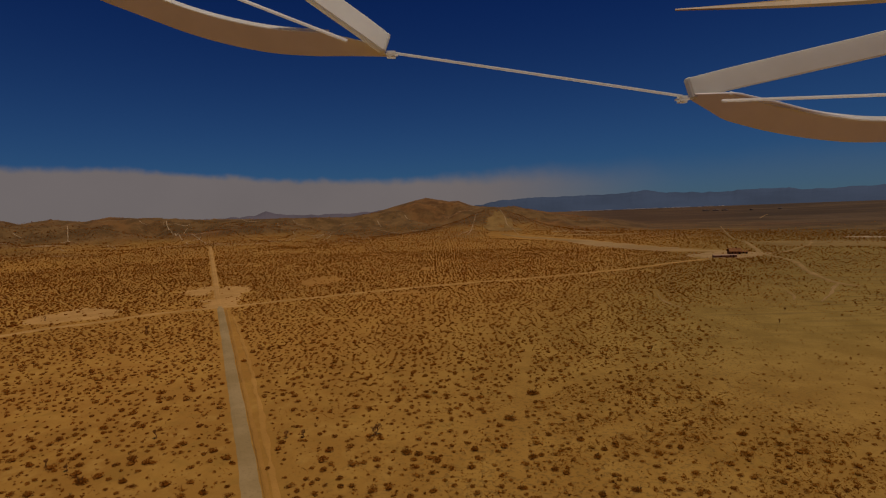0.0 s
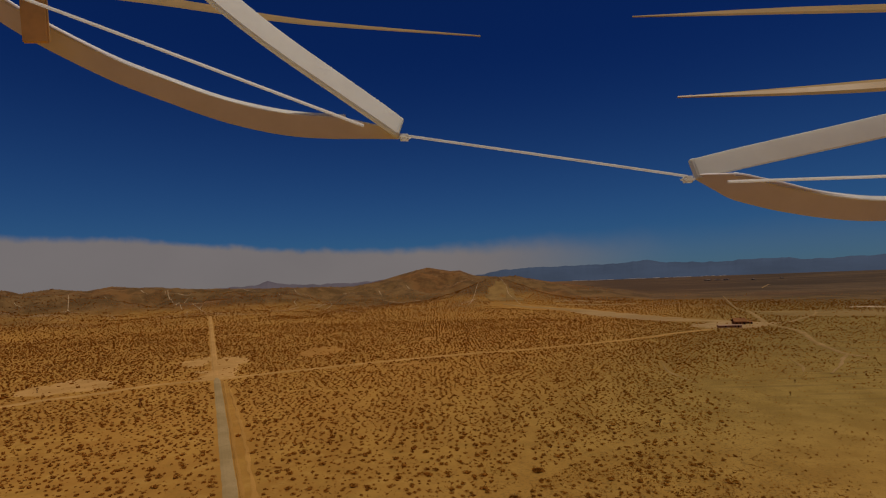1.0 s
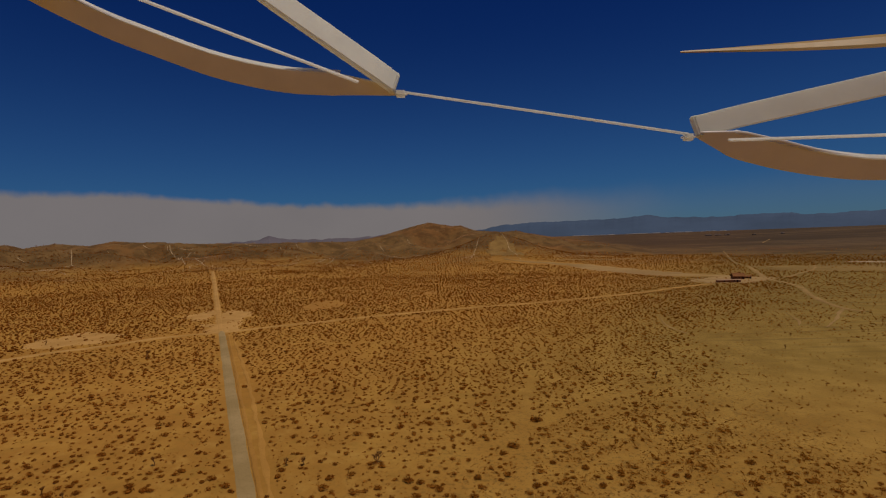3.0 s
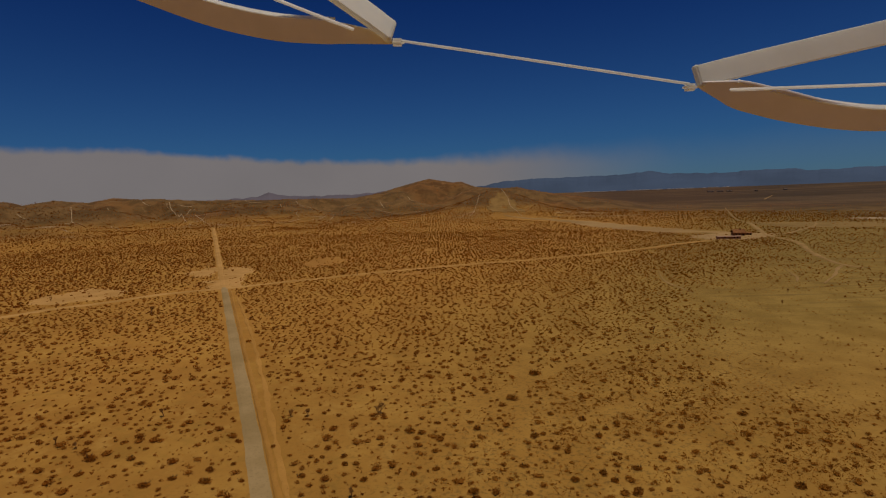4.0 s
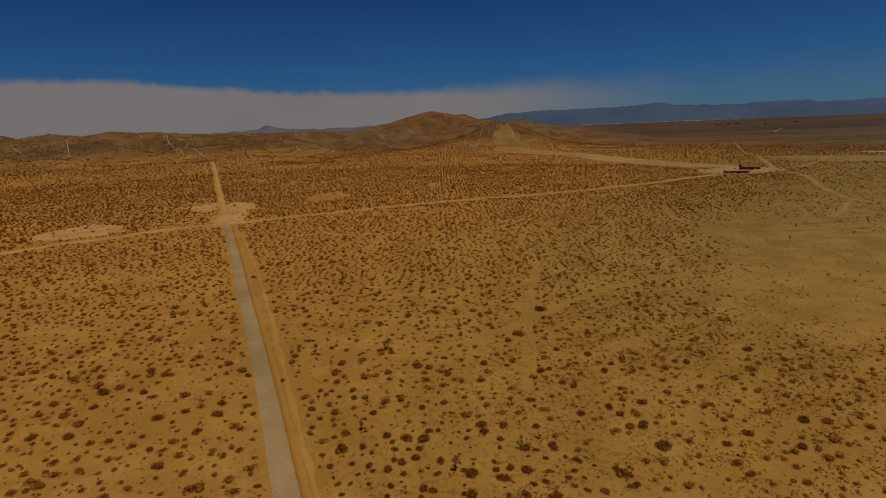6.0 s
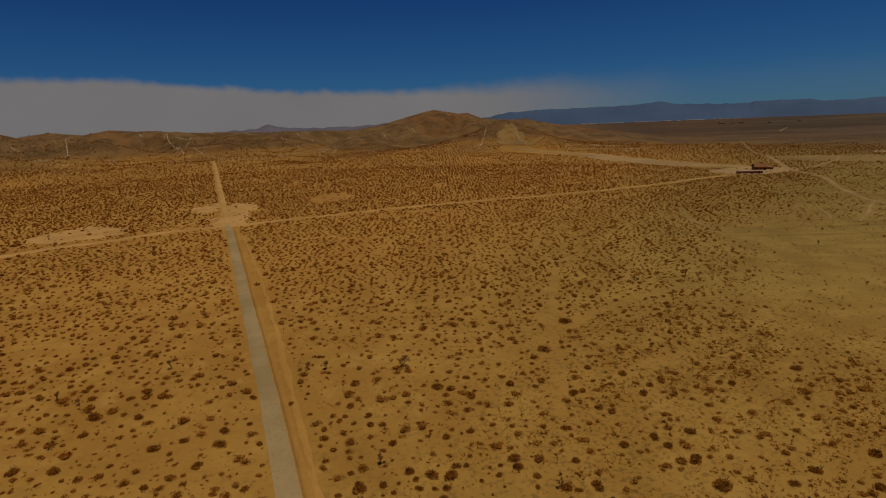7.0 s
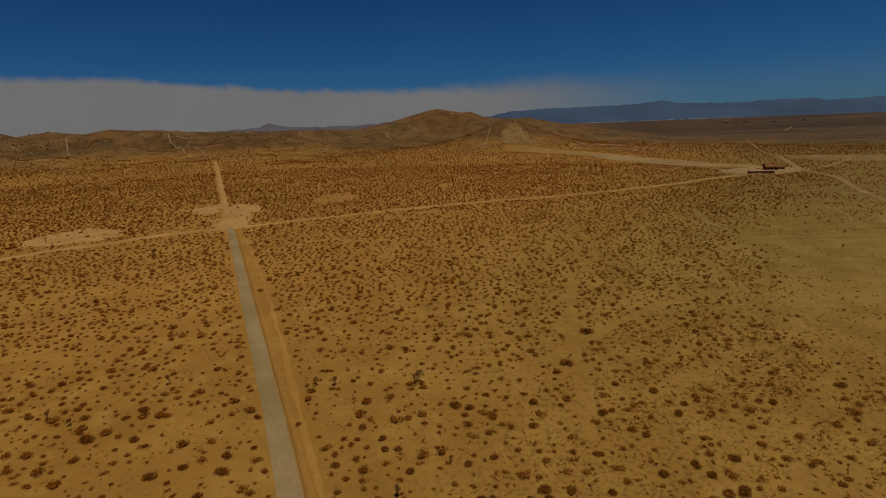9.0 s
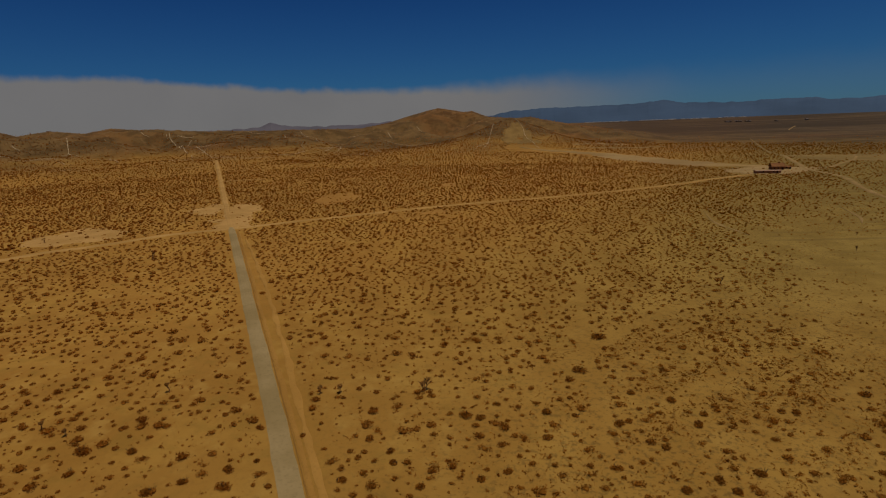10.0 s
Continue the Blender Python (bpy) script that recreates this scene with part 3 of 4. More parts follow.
def rod(points, radius, step=0.02):
    bm = bmesh.new()
    line = spline(points, step)
    tube(bm, line, [radius] * len(line), 8)
    bmesh.ops.recalc_face_normals(bm, faces=bm.faces[:])
    return bm


def blade(points, widths):
    """A propeller blade: thin, pointed, slightly twisted."""
    line = spline(points, 0.01)
    ws = np.interp(np.linspace(0, 1, len(line)), np.linspace(0, 1, len(widths)), widths)
    bm, rings = bmesh.new(), []
    for i, (p, w) in enumerate(zip(line, ws)):
        d = Vector(line[min(i + 1, len(line) - 1)] - line[max(i - 1, 0)]).normalized()
        a = Vector((0, 0.75, -0.66))
        a = (a - d * a.dot(d)).normalized() * w
        n = d.cross(a).normalized() * (0.0006 + w * 0.05)
        c = Vector(p)
        rings.append([bm.verts.new(c + q) for q in (a, a * 0.4 + n, -a * 0.6 + n, -a, -a * 0.6 - n * 0.4, a * 0.4 - n * 0.4)])
    for a, b in zip(rings, rings[1:]):
        for k in range(6):
            bm.faces.new((a[k], a[(k + 1) % 6], b[(k + 1) % 6], b[k]))
    bm.faces.new(rings[0][::-1])
    bm.faces.new(rings[-1])
    bmesh.ops.recalc_face_normals(bm, faces=bm.faces[:])
    return bm


def build_aircraft():
    craft = tagged(new("drone"), "white plastic drone propeller guards hovering over the desert", "drone")
    craft.matrix_world = HOVER @ Matrix.Diagonal((0.939, 0.939, 1, 1))
    arc = [(-0.365, 0.203, -0.365), (-0.3257, 0.1725, -0.375), (-0.2676, 0.1422, -0.39), (-0.2223, 0.1245, -0.395),
           (-0.1757, 0.1089, -0.40), (-0.1279, 0.0997, -0.405), (-0.0830, 0.0980, -0.412), (-0.0400, 0.0950, -0.42)]
    guard = part("propeller_guard", ribbon(arc, (0.0205, 0.0198, 0.0195, 0.0192, 0.019, 0.019, 0.0185, 0.008), -30), SHADED_PLASTIC, craft, "curved white plastic guard band")
    part("rim", ribbon([(x, y + 0.0088, z + 0.0042) for x, y, z in arc[:-1]], (0.0045, 0.0042), 42, 0.0014), NYLON, guard, "bright white rim")
    part("strut", ribbon([(-0.2155, 0.225, -0.365), (-0.1625, 0.1811, -0.375), (-0.1285, 0.1563, -0.385), (-0.088, 0.1307, -0.40),
                          (-0.0545, 0.1097, -0.412), (-0.0415, 0.1012, -0.418)], (0.0268, 0.026), 40, 0.0046, cap=-1), SUNLIT_PLASTIC, guard)
    part("brace", ribbon([(-0.3116, 0.1777, -0.3404), (-0.2641, 0.1615, -0.3460), (-0.0618, 0.0896, -0.3674)], (0.0025, 0.0024), 42, 0.0013), NYLON, guard)
    bm = one_box(-0.01, 0, -0.0015, 0.01, 0.075, 0.0015, bevel=0.001)
    bm.transform(Matrix.Translation((-0.3025, 0.1500, -0.366)) @ Matrix.Rotation(radians(6), 4, "X"))
    part("post", bm, TAN_PLASTIC, guard, "brown plastic post")
    part("tip_knob", one_box(-0.0415, 0.0905, -0.428, -0.0305, 0.0955, -0.417, bevel=0.002), NYLON, guard)
    arc = [(0.2120, 0.0590, -0.42), (0.2338, 0.0512, -0.41), (0.254, 0.0450, -0.405), (0.2877, 0.0364, -0.40), (0.3114, 0.0317, -0.395),
           (0.3357, 0.0291, -0.39), (0.3687, 0.0286, -0.375), (0.40, 0.0306, -0.36)]
    other = part("propeller_guard", ribbon(arc, (0.006, 0.0235, 0.0245, 0.022, 0.0202, 0.0178, 0.0172, 0.0172), -30), SHADED_PLASTIC, craft, "curved white plastic guard band")
    part("rim", ribbon([(x, y + 0.0085, z + 0.0045) for x, y, z in arc[1:]], (0.0042, 0.0046), 42, 0.0014), NYLON, other, "bright white rim")
    part("strut", ribbon([(0.2110, 0.0662, -0.4210), (0.2441, 0.0741, -0.4169), (0.2978, 0.0858, -0.4088), (0.3479, 0.0966, -0.3990), (0.4320, 0.1159, -0.3780)], (0.0188, 0.0202), 17, 0.003, cap=0), SUNLIT_PLASTIC, other)
    part("brace", ribbon([(0.2083, 0.0485, -0.3692), (0.3060, 0.0502, -0.3553), (0.3488, 0.0513, -0.3497)], (0.0022, 0.002), 42, 0.0013), NYLON, other)
    part("tip_knob", one_box(0.1985, 0.0545, -0.426, 0.2085, 0.0600, -0.416, bevel=0.002), NYLON, other)
    part("cord", rod([(-0.036, 0.0952, -0.425), (0.085, 0.0776, -0.4235), (0.2027, 0.0598, -0.42)], 0.00115), NYLON, craft, "taut white cord between the guards")
    part("propeller_blade", blade([(0.0295, 0.1846, -0.4355), (-0.0974, 0.2112, -0.4758), (-0.1781, 0.2341, -0.5096), (-0.3398, 0.2837, -0.572), (-0.5027, 0.3256, -0.624)], (0.0009, 0.0042, 0.0074, 0.0104, 0.0107)),
         BLADE, craft, "thin tan propeller blade")
    part("propeller_blade", blade([(0.1712, 0.1115, -0.37), (0.2398, 0.1095, -0.35), (0.2877, 0.1075, -0.33), (0.3331, 0.1067, -0.31)], (0.001, 0.0042, 0.0066, 0.0074)),
         BLADE, craft, "thin tan propeller blade")

    part("propeller_blade", blade([(0.1598, 0.1986, -0.43), (0.2582, 0.2005, -0.425), (0.3112, 0.2, -0.42), (0.3768, 0.1995, -0.415)], (0.001, 0.0048, 0.007, 0.008)),
         BLADE, craft, "thin tan propeller blade")


build_aircraft()

# ---- homestead ----


def building(name, x, y, turn, length, depth, wall_h, roof_h, wall_mat, roof_mat, label, windows=3):
    z = height_at(x, y) - 0.3
    home = tagged(new(name), label, "building")
    home.matrix_world = pose(x, y, z, 0, 0, turn)
    body = part("wall", one_box(-length / 2, -depth / 2, 0, length / 2, depth / 2, wall_h + 0.3), wall_mat, home)
    for i in range(windows):
        u = -length / 2 + length * (i + 0.7) / (windows + 0.4)
        part("window", one_box(u - 0.5, -depth / 2 - 0.06, 1.4, u + 0.5, -depth / 2 + 0.1, 2.4), DARK_GLASS, body)
    part("door", one_box(length * 0.32, -depth / 2 - 0.07, 0.3, length * 0.32 + 1.0, -depth / 2 + 0.1, 2.35), DARK_GLASS, body)
    bm = bmesh.new()
    e, base = 0.6, wall_h + 0.25
    prof = [(-depth / 2 - e, base), (0, base + roof_h), (depth / 2 + e, base), (depth / 2 + e, base + 0.2), (0, base + roof_h + 0.22), (-depth / 2 - e, base + 0.2)]
    ends = [[bm.verts.new((u, v, w)) for v, w in prof] for u in (-length / 2 - e, length / 2 + e)]
    for k in range(6):
        bm.faces.new((ends[0][k], ends[0][(k + 1) % 6], ends[1][(k + 1) % 6], ends[1][k]))
    for side in ends:
        bm.faces.new((side[0], side[1], side[4], side[5]))
        bm.faces.new((side[1], side[2], side[3], side[4]))
    bmesh.ops.recalc_face_normals(bm, faces=bm.faces[:])
    part("roof", bm, roof_mat, home)
    return home


house = building("house", 278.5, 503, -12, 9.5, 8.5, 2.9, 2.9, WALL_BROWN, ROOF_BROWN, "low brown wooden ranch house in a bare yard", 3)
part("chimney", one_box(1.0, -0.8, 3.0, 2.3, 0.8, 7.2), WALL_BROWN, house)
building("trailer", 257, 480, -8, 19, 5.5, 2.1, 0.5, WALL_TAN, ROOF_WHITE, "long low trailer home with a faded reddish roof", 2)
building("shed", 289.5, 507, -24, 6.5, 6, 2.0, 0.8, WALL_BROWN, ROOF_BROWN, "small brown shed beside the ranch house", 1)
for bx, by, bl, bd in ((1170, 2290, 13, 9), (1180, 2328, 16, 10), (1196, 2330, 10, 8), (1205, 2300, 11, 9), (1224, 2310, 14, 9), (1232, 2275, 10, 8),
                       (1241, 2268, 11, 9), (1252, 2290, 10, 8), (1290, 2170, 12, 9), (1430, 2204, 14, 9)):
    building("farm_building", bx, by, bx % 50 - 20, bl * 0.8, bd, 3, 1.4, FARM_WALL, FARM_WALL, "pale farm building far out on the plain", 3)


def build_town():
    """White roofs far off at the foot of the mountains."""
    rng = np.random.default_rng(4)
    bm = bmesh.new()
    for az0, az1, n in ((14.3, 18.4, 40), (19.6, 25.7, 52), (26.5, 29.4, 9)):
        for _ in range(n):
            a = radians(rng.uniform(az0, az1))
            r = rng.uniform(3900, 4050)
            x, y = r * math.sin(a), r * math.cos(a)
            z = height_at(x, y)
            w, d, h = rng.uniform(8, 26), rng.uniform(10, 18), rng.uniform(2.5, 4.5)
            low = [bm.verts.new((x + u * w, y + v * d, z - 1)) for u, v in ((-0.5, -0.5), (0.5, -0.5), (0.5, 0.5), (-0.5, 0.5))]
            high = [bm.verts.new((x + u * w, y + v * d, z + h * k)) for u, v, k in ((-0.5, -0.5, 0.35), (0.5, -0.5, 0.35), (0.5, 0.5, 1), (-0.5, 0.5, 1))]
            bm.faces.new(high)
            for k in range(4):
                bm.faces.new((low[k], low[(k + 1) % 4], high[(k + 1) % 4], high[k]))
    tagged(part("town", bm, TOWN_WHITE), "distant white town roofs along the plain", "town", kind="stuff")


build_town()

# ---- yuccas and shrubs ----


def joshua_tree(x, y, tall, seed, lean=0.1, trunk=0.24):
    rng = random.Random(seed)
    tree = tagged(new("joshua_tree"), "dark spiky joshua tree with forked limbs on sand", "tree", "joshua trees")
    tree.matrix_world = pose(x, y, height_at(x, y) - 0.1, 0, 0, rng.uniform(0, 360))
    wood, heads = bmesh.new(), []

    def limb(p, d, length, radius, level):
        mid = p + d * length * 0.5 + Vector((rng.uniform(-1, 1), rng.uniform(-1, 1), 0)) * length * 0.07
        end = p + d * length + Vector((0, 0, length * 0.05))
        tube(wood, [p, mid, end], [radius, radius * 0.86, radius * 0.72])
        if level == 0:
            heads.append((end, (end - mid).normalized()))
            return
        for k in range(rng.choice((2, 3) if level > 1 else (2, 2, 3))):
            a = rng.uniform(0, 2 * math.pi)
            out = Vector((math.cos(a), math.sin(a), rng.uniform(0.55, 1.5))).normalized()
            limb(end - d * length * 0.03, (d * 0.45 + out).normalized(), max(length, tall * 0.2 if level > 3 else 0) * rng.uniform(0.62, 0.9), radius * 0.68, level - 1)

    limb(Vector((0, 0, 0)), Vector((rng.uniform(-lean, lean), rng.uniform(-lean, lean), 1)).normalized(), tall * trunk, tall * 0.045, 4 if tall > 4.1 else 3)
    part("trunk", wood, BARK, tree)
    crown = bmesh.new()
    for c, d in heads:
        for _ in range(24):
            v = Vector((rng.gauss(0, 1), rng.gauss(0, 1), rng.gauss(0.35, 0.8))).normalized()
            n = (v + d * 0.6).normalized()
            s = n.orthogonal().normalized() * 0.06
            q = c - d * rng.uniform(0, 0.45)
            crown.faces.new([crown.verts.new(q + s), crown.verts.new(q - s), crown.verts.new(q + n * rng.uniform(0.22, 0.42))])
    part("crown", crown, YUCCA, tree)


for k, (jx, jy, tall) in enumerate(((-17.5, 134.8, 5.4), (-131.5, 247.8, 5.6), (-201, 283, 3.8), (76.0, 198.5, 3.8), (-19.1, 99.6, 2.8), (147, 234.8, 2.4),
                                    (-51.6, 340, 5.0), (-35.0, 134.6, 2.8), (9.2, 92.0, 2.4), (-2.1, 87.3, 3.2), (-39.2, 134.6, 2.8), (-71.3, 136.6, 3.2), (-88.8, 123.6, 3.0),
                                    (-82.7, 121.2, 2.4), (165.7, 259.5, 2.2))):
    joshua_tree(jx, jy, tall, 100 + k, trunk=0.07 if k == 0 else 0.24)


def tufts(centres, radii, count, size, rng, flat=0.62):
    """Triangles of leafy tufts for many shrubs at once: an array (n, 3, 3)."""
    n = len(centres)
    lobes = 2
    off = rng.normal(0, 0.27, (n, lobes, 3)) * radii[:, None, None]
    off[..., 2] = np.abs(off[..., 2]) * 0.35
    pick = rng.integers(0, lobes, (n, count))
    d = rng.normal(0, 1, (n, count, 3))
    d /= np.linalg.norm(d, axis=2, keepdims=True)
    d[..., 2] = np.abs(d[..., 2]) - 0.08
    reach = rng.uniform(0.15, 1, (n, count, 1)) ** 0.5
    p = d * reach * radii[:, None, None] * 0.75
    p[..., 2] *= flat * 0.92
    p += np.take_along_axis(off, pick[..., None].repeat(3, 2), axis=1)
    p += centres[:, None, :]
    e = rng.normal(0, 1, (n, count, 3, 3)) * (radii[:, None, None, None] * size)
    return (p[:, :, None, :] + e).reshape(-1, 3, 3)


def cores(centres, radii, rng, k=7, shape=((0.66, -0.12), (0.88, 0.14), (0.58, 0.35))):
    """The dense leafy body inside each shrub: a low uneven dome, as triangles (n, 3, 3)."""
    n = len(centres)
    a = np.linspace(0, 2 * np.pi, k, endpoint=False)[None] + rng.uniform(0, 6.28, (n, 1))
    ring = []
    for wide, tall in shape:
        w = wide * rng.uniform(0.75, 1.2, (n, k)) * radii[:, None]
        z = tall * rng.uniform(0.8, 1.2, (n, k)) * radii[:, None]
        ring.append(np.stack([w * np.cos(a), w * np.sin(a), z], -1) + centres[:, None])
    top = centres + np.stack([rng.normal(0, 0.1, n) * radii, rng.normal(0, 0.1, n) * radii, 0.42 * radii], 1)
    out = []
    for i in range(k):
        j = (i + 1) % k
        for low, high in zip(ring, ring[1:]):
            out += [np.stack([low[:, i], low[:, j], high[:, j]], 1), np.stack([low[:, i], high[:, j], high[:, i]], 1)]
        out.append(np.stack([ring[-1][:, i], ring[-1][:, j], top], 1))
    return np.concatenate(out)


def mesh_from_triangles(name, tris, mat):
    me = bpy.data.meshes.new(name)
    n = len(tris)
    me.vertices.add(n * 3)
    me.vertices.foreach_set("co", tris.astype(np.float32).ravel())
    me.loops.add(n * 3)
    me.loops.foreach_set("vertex_index", np.arange(n * 3, dtype=np.int32))
    me.polygons.add(n)
    me.polygons.foreach_set("loop_start", np.arange(0, n * 3, 3, dtype=np.int32))
    me.update(calc_edges=True)
    me.validate()
    me.materials.append(mat)
    return me


def openness(x, y):
    """How likely a shrub grows at a place: 0 on roads, in clearings; little on the straw flat."""
    keep = np.ones(len(x))
    side = x - 80 - 0.5 * np.maximum(y - 165, 0) + (fbm(x / 30, y / 30, 3, 60) - 0.45) * 45
    flat = smooth(-16, 16, side) * (1 - smooth(300, 350, np.hypot(x, y))) * smooth(112, 145, y)
    keep *= (1 - 0.95 * flat)
    thin = smooth(-25, 45, x - 0.8 * y + 85 + (fbm(x / 40, y / 40, 3, 61) - 0.45) * 90) * smooth(270, 330, np.hypot(x, y)) * (1 - smooth(580, 680, np.hypot(x, y)))
    keep *= 1 - 0.55 * thin
    flat = np.maximum(flat, thin * 0.8)
    for bx, by, radius in BIG_SHRUBS + BIG_SHRUBS_BEHIND:
        keep *= np.where(np.hypot(x - bx, y - by) < radius + 1.0, 0.0, 1.0)
    keep *= 0.72 + 0.4 * smooth(0.3, 0.55, fbm(x / 22, y / 22, 3, 70))
    for cx, cy, rx, ry, turn in PATCHES:
        c, s = math.cos(radians(turn)), math.sin(radians(turn))
        u, v = (x - cx) * c + (y - cy) * s, -(x - cx) * s + (y - cy) * c
        keep *= np.where((u / rx) ** 2 + (v / ry) ** 2 < 1, 0.16, 1)
    for line, half in BARE:
        lo, hi = line.min(0) - half - 3, line.max(0) + half + 3
        m = np.nonzero((x > lo[0]) & (x < hi[0]) & (y > lo[1]) & (y < hi[1]))[0]
        if len(m):
            d = np.full(len(m), 1e9)
            for a, b in zip(line, line[1:]):
                ab = b - a
                t = np.clip(((x[m] - a[0]) * ab[0] + (y[m] - a[1]) * ab[1]) / (ab @ ab + 1e-9), 0, 1)
                d = np.minimum(d, np.hypot(x[m] - a[0] - t * ab[0], y[m] - a[1] - t * ab[1]))
            keep[m] *= np.where(d < half + (0.9 if half < 6 else -1), 0, 1)
    return keep, flat


def scatter(r0, r1, spacing, rng, spread=50):
    g = np.arange(-r1, r1, spacing)
    x, y = [v.ravel() for v in np.meshgrid(g, g)]
    x, y = x + rng.uniform(-0.39, 0.39, len(x)) * spacing, y + rng.uniform(-0.39, 0.39, len(y)) * spacing
    r, b = np.hypot(x, y), np.degrees(np.arctan2(x, y))
    m = (r >= r0) & (r < r1) & (np.abs(b) < spread) & (y > 60)
    return x[m], y[m]


# the broadest shrubs of the slope: place and radius
BIG_SHRUBS = [(-9.5, 124.7, 1.5), (-6.9, 123.5, 1.1), (-3.2, 128.2, 0.9), (4.4, 116.6, 1.15), (18.0, 120.5, 1.2), (20.2, 121.5, 1.0), (-3.5, 108.4, 0.98),
              (-8.2, 106.2, 1.05), (11.3, 123.5, 0.85), (6.0, 124.8, 1.3), (30.4, 128.0, 1.3), (34.6, 122.9, 1.1), (31.9, 119.4, 1.2), (23.7, 131.2, 1.1),
              (16.2, 141.7, 1.8), (25.4, 158.5, 2.2), (68.9, 128.5, 1.4), (49.2, 122.8, 1.0), (13.6, 108.2, 1.1), (36.0, 106.0, 1.2), (30.0, 101.9, 1.1),
              (22.3, 102.3, 1.2), (28.5, 104.6, 1.1), (-49.0, 110.4, 1.15), (-68.0, 115.7, 1.15), (-73.5, 122.6, 1.0), (-75.1, 110.7, 1.05), (-26.8, 117.8, 1.1),
              (-23.0, 114.1, 1.0), (-17.4, 105.1, 1.05), (-39.2, 119.5, 0.77), (-47.8, 122.4, 0.93), (-45.0, 112.4, 0.8)]
BIG_SHRUBS_BEHIND = [(-30.4, 106.8, 1.0), (-41.6, 106.0, 0.75), (-48.0, 105.9, 1.45), (-76.5, 115.9, 1.7), (-54.8, 107.8, 1.05), (-21.8, 110.7, 0.9), (-58.9, 105.5, 1.4),
                     (3.1, 99.6, 1.3), (13.0, 98.5, 1.0), (32.8, 98.0, 1.4), (34.0, 91.8, 1.9), (15.0, 92.3, 1.3), (56.8, 90.2, 1.2), (44.7, 91.7, 1.0),
                     (50.6, 94.5, 1.2), (62.3, 97.9, 1.5), (-73.4, 99.4, 1.3), (-80.3, 100.2, 1.3), (-18.3, 94.0, 0.95), (51.6, 122.6, 1.1), (-49.5, 99.4, 1.15)]


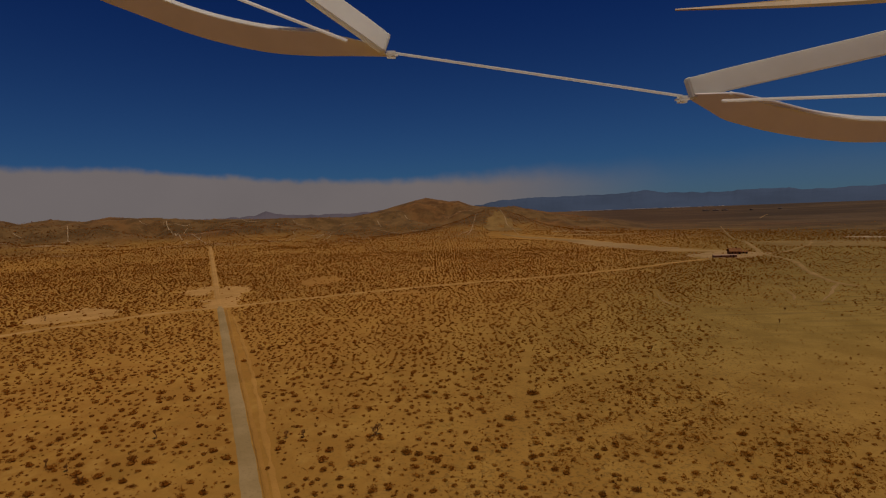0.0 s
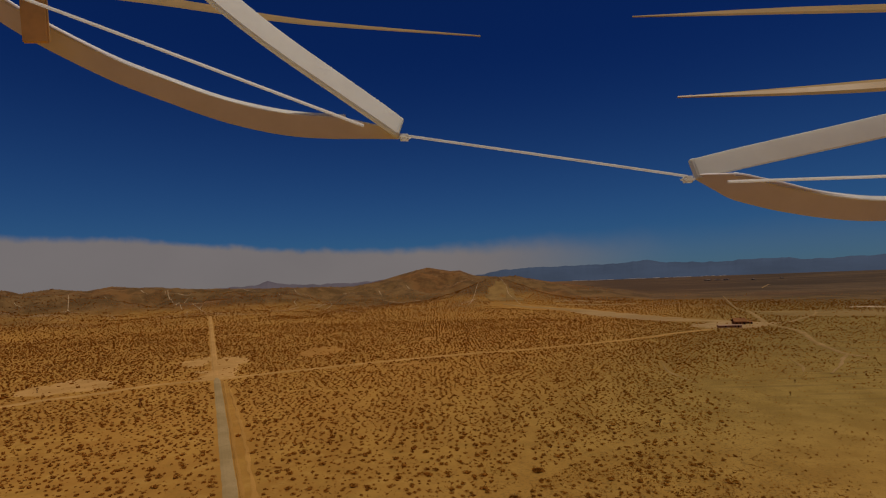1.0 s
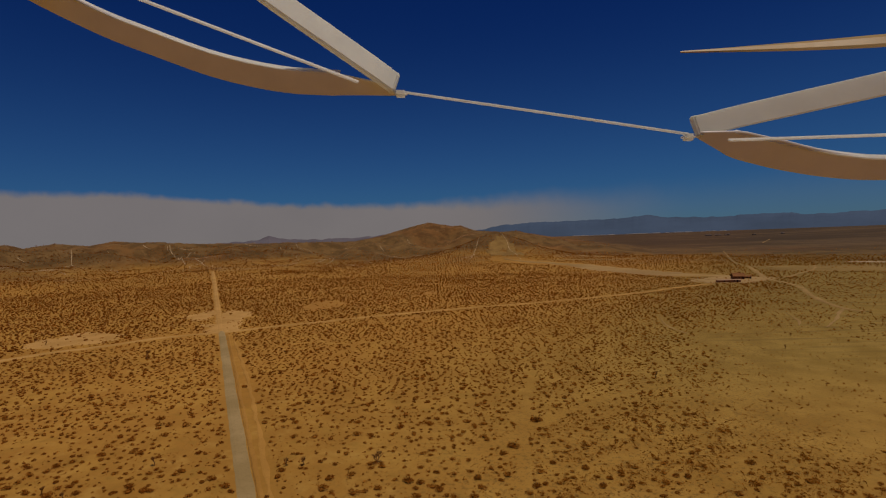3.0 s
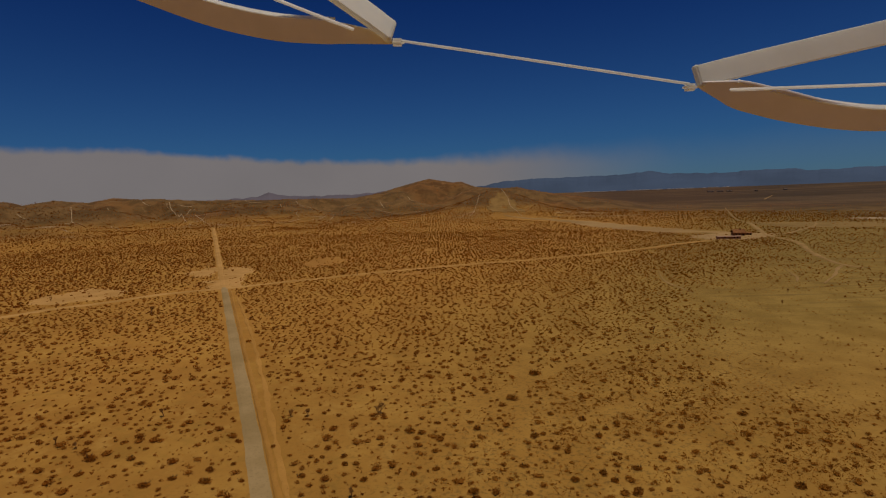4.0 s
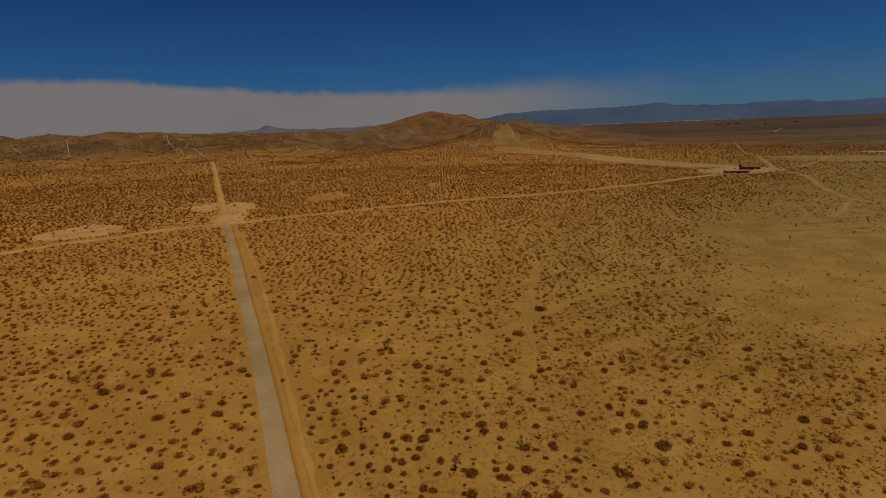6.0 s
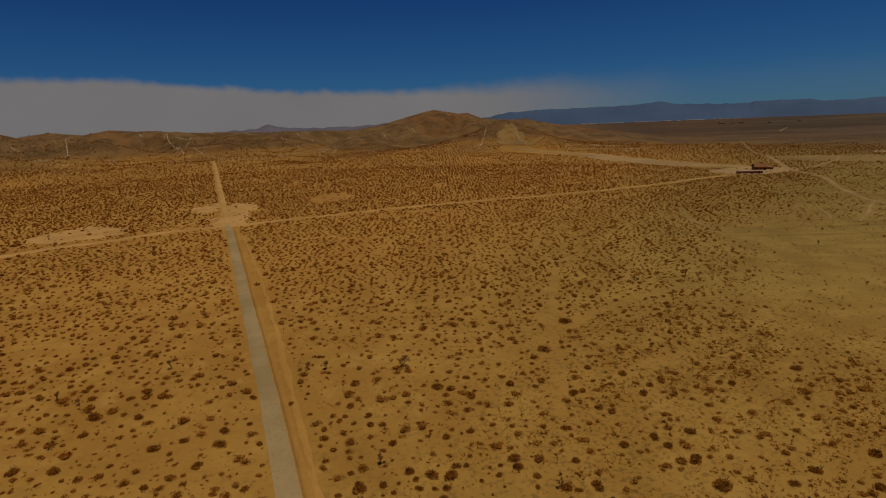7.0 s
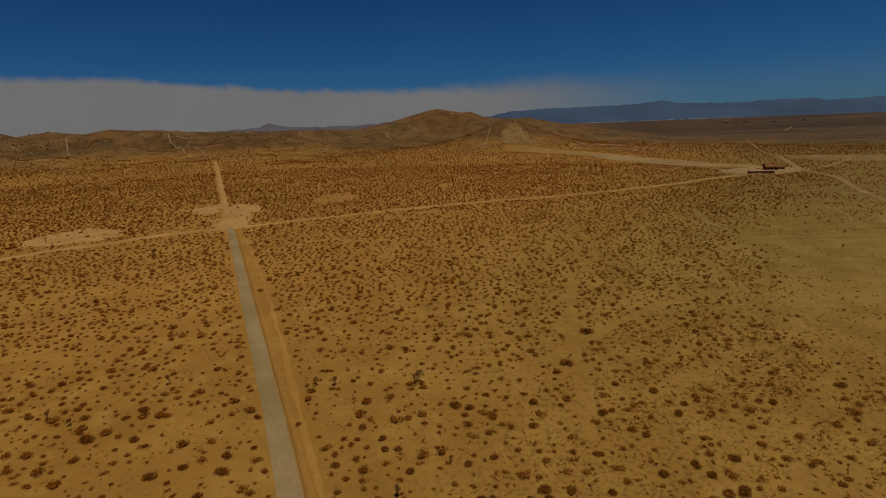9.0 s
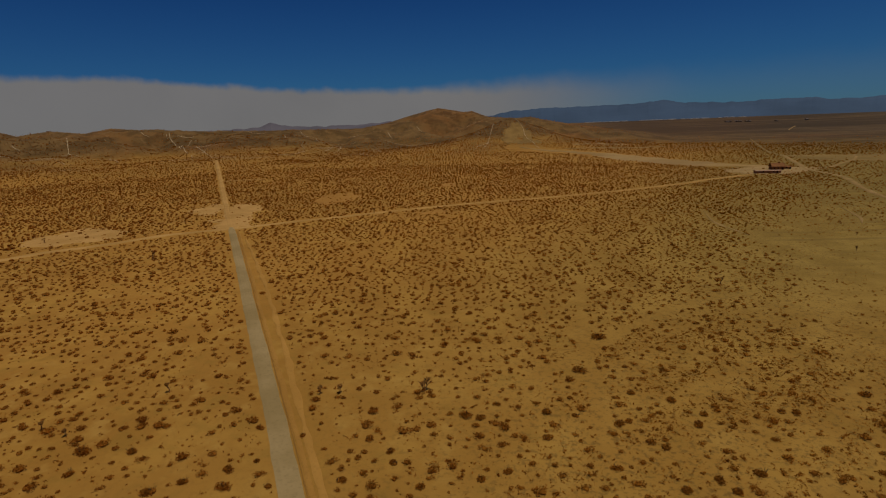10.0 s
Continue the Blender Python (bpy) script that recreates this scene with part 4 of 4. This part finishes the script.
def build_shrubs():
    rng = np.random.default_rng(12)
    parts, nearest = [], []
    for r0, r1, spacing, count, size in ((60, 190, 2.85, 170, 0.085), (190, 340, 2.5, 37, 0.16), (340, 620, 2.5, 8, 0.25), (620, 1000, 3.9, 6, 0.4), (1000, 1240, 5.6, 9, 0.4)):
        x, y = scatter(r0, r1, spacing, rng)
        keep, flat = openness(x, y)
        m = rng.uniform(0, 1, len(x)) < keep * (1 - 0.6 * smooth(860, 1080, np.hypot(x, y))) * np.where((np.hypot(x, y) > 1000) & (height(x, y) < 28), 0.1, 1) * (1 - 0.6 * (np.hypot(x, y) > 1000))
        x, y, flat = x[m], y[m], flat[m]
        radii = np.clip(rng.lognormal(-0.4, 0.43 if r0 == 60 else 0.34, len(x)), 0.26, 1.4) * (1 - 0.3 * flat) * (1 - 0.05 * smooth(-60, 20, x - 0.3 * y)) * np.interp(np.hypot(x, y), (100, 290, 370, 650, 1000), (0.98, 1.04, 0.97, 1.03, 1.3))
        c = np.stack([x, y, height(x, y) + radii * 0.12], 1)
        if r0 == 60:
            order = np.argsort(np.hypot(x + 5, (y - 60) * 1.0))
            nearest = [(c[i], radii[i]) for i in order[:238]]
            c, radii = c[order[238:]], radii[order[238:]]
        parts.append(tufts(c, radii, count, size, rng, 0.62 if r1 < 400 else 0.95))
        if r1 < 1100:
            parts.append(cores(c, radii * (0.56 if r1 < 200 else 0.68), rng) if r1 < 400 else cores(c, radii * 0.9, rng, 5, ((0.8, 0.0), (0.66, 0.6))))
    # low tussocks and seedlings between the shrubs
    for r0, r1, spacing, count in ((60, 230, 1.3, 12), (230, 400, 2.2, 8), (60, 175, 0.7, 6)):
        x, y = scatter(r0, r1, spacing, rng)
        keep, flat = openness(x, y)
        clump = smooth(0.36, 0.54, fbm((x + 0.7 * y) / 16, (0.7 * x - y) / 5, 3, 80)) * smooth(-60, 5, x - 0.3 * y)
        m = rng.uniform(0, 1, len(x)) < np.where(keep > 0.02, 0.1 + 0.03 * flat + 0.85 * clump * (1 - 0.85 * flat), 0)
        x, y = x[m], y[m]
        radii = (0.2 + 0.42 * rng.uniform(0, 1, len(x)) ** 2) * (0.7 if spacing < 1 else 1)
        parts.append(tufts(np.stack([x, y, height(x, y) + 0.03], 1), radii, count, 0.3, rng, 0.5))
    me = mesh_from_triangles("desert_scrub", np.concatenate(parts), BRUSH)
    tagged(new("desert_scrub", me), "dense dark brown creosote scrub dotting the sand", "shrubs", kind="stuff")
    # the nearest shrubs, each a thing of its own
    kinds = []
    for k in range(8):
        leaves = tufts(np.zeros((1, 3)), np.ones(1), 460, 0.085, np.random.default_rng(50 + k))
        leaves = np.concatenate([leaves, cores(np.zeros((1, 3)), np.full(1, 0.54), np.random.default_rng(90 + k))])
        bm = bmesh.new()
        r = random.Random(70 + k)
        for _ in range(9):
            a, lean = r.uniform(0, 2 * math.pi), r.uniform(0.2, 0.75)
            tube(bm, [(0, 0, -0.2), (math.cos(a) * lean * 0.5, math.sin(a) * lean * 0.5, 0.34), (math.cos(a) * lean, math.sin(a) * lean, 0.7)], [0.035, 0.025, 0.01], 4)
        first = new("shrub", mesh_from_triangles("shrub", leaves, BRUSH))
        tagged(first, "rounded dark brown creosote shrub on orange sand", "shrub", "desert shrubs")
        part("woody_base", bm, TWIG, first)
        kinds.append(first)
    used = set()
    for bx, by, radius in BIG_SHRUBS + BIG_SHRUBS_BEHIND:
        nearest.append(((bx, by, height_at(bx, by) + radius * 0.1), radius * 0.92))
    for i, (c, radius) in enumerate(nearest):
        k = int(rng.integers(0, 8))
        m = Matrix.LocRotScale(Vector(c), Euler((0, 0, rng.uniform(0, 6.28))), None)
        if k not in used:
            used.add(k)
            ob = kinds[k]
            ob.matrix_basis = m
        else:
            ob = copy_thing(kinds[k], m)
        ob.scale = (radius, radius, radius * rng.uniform(0.8, 1.15))


build_shrubs()
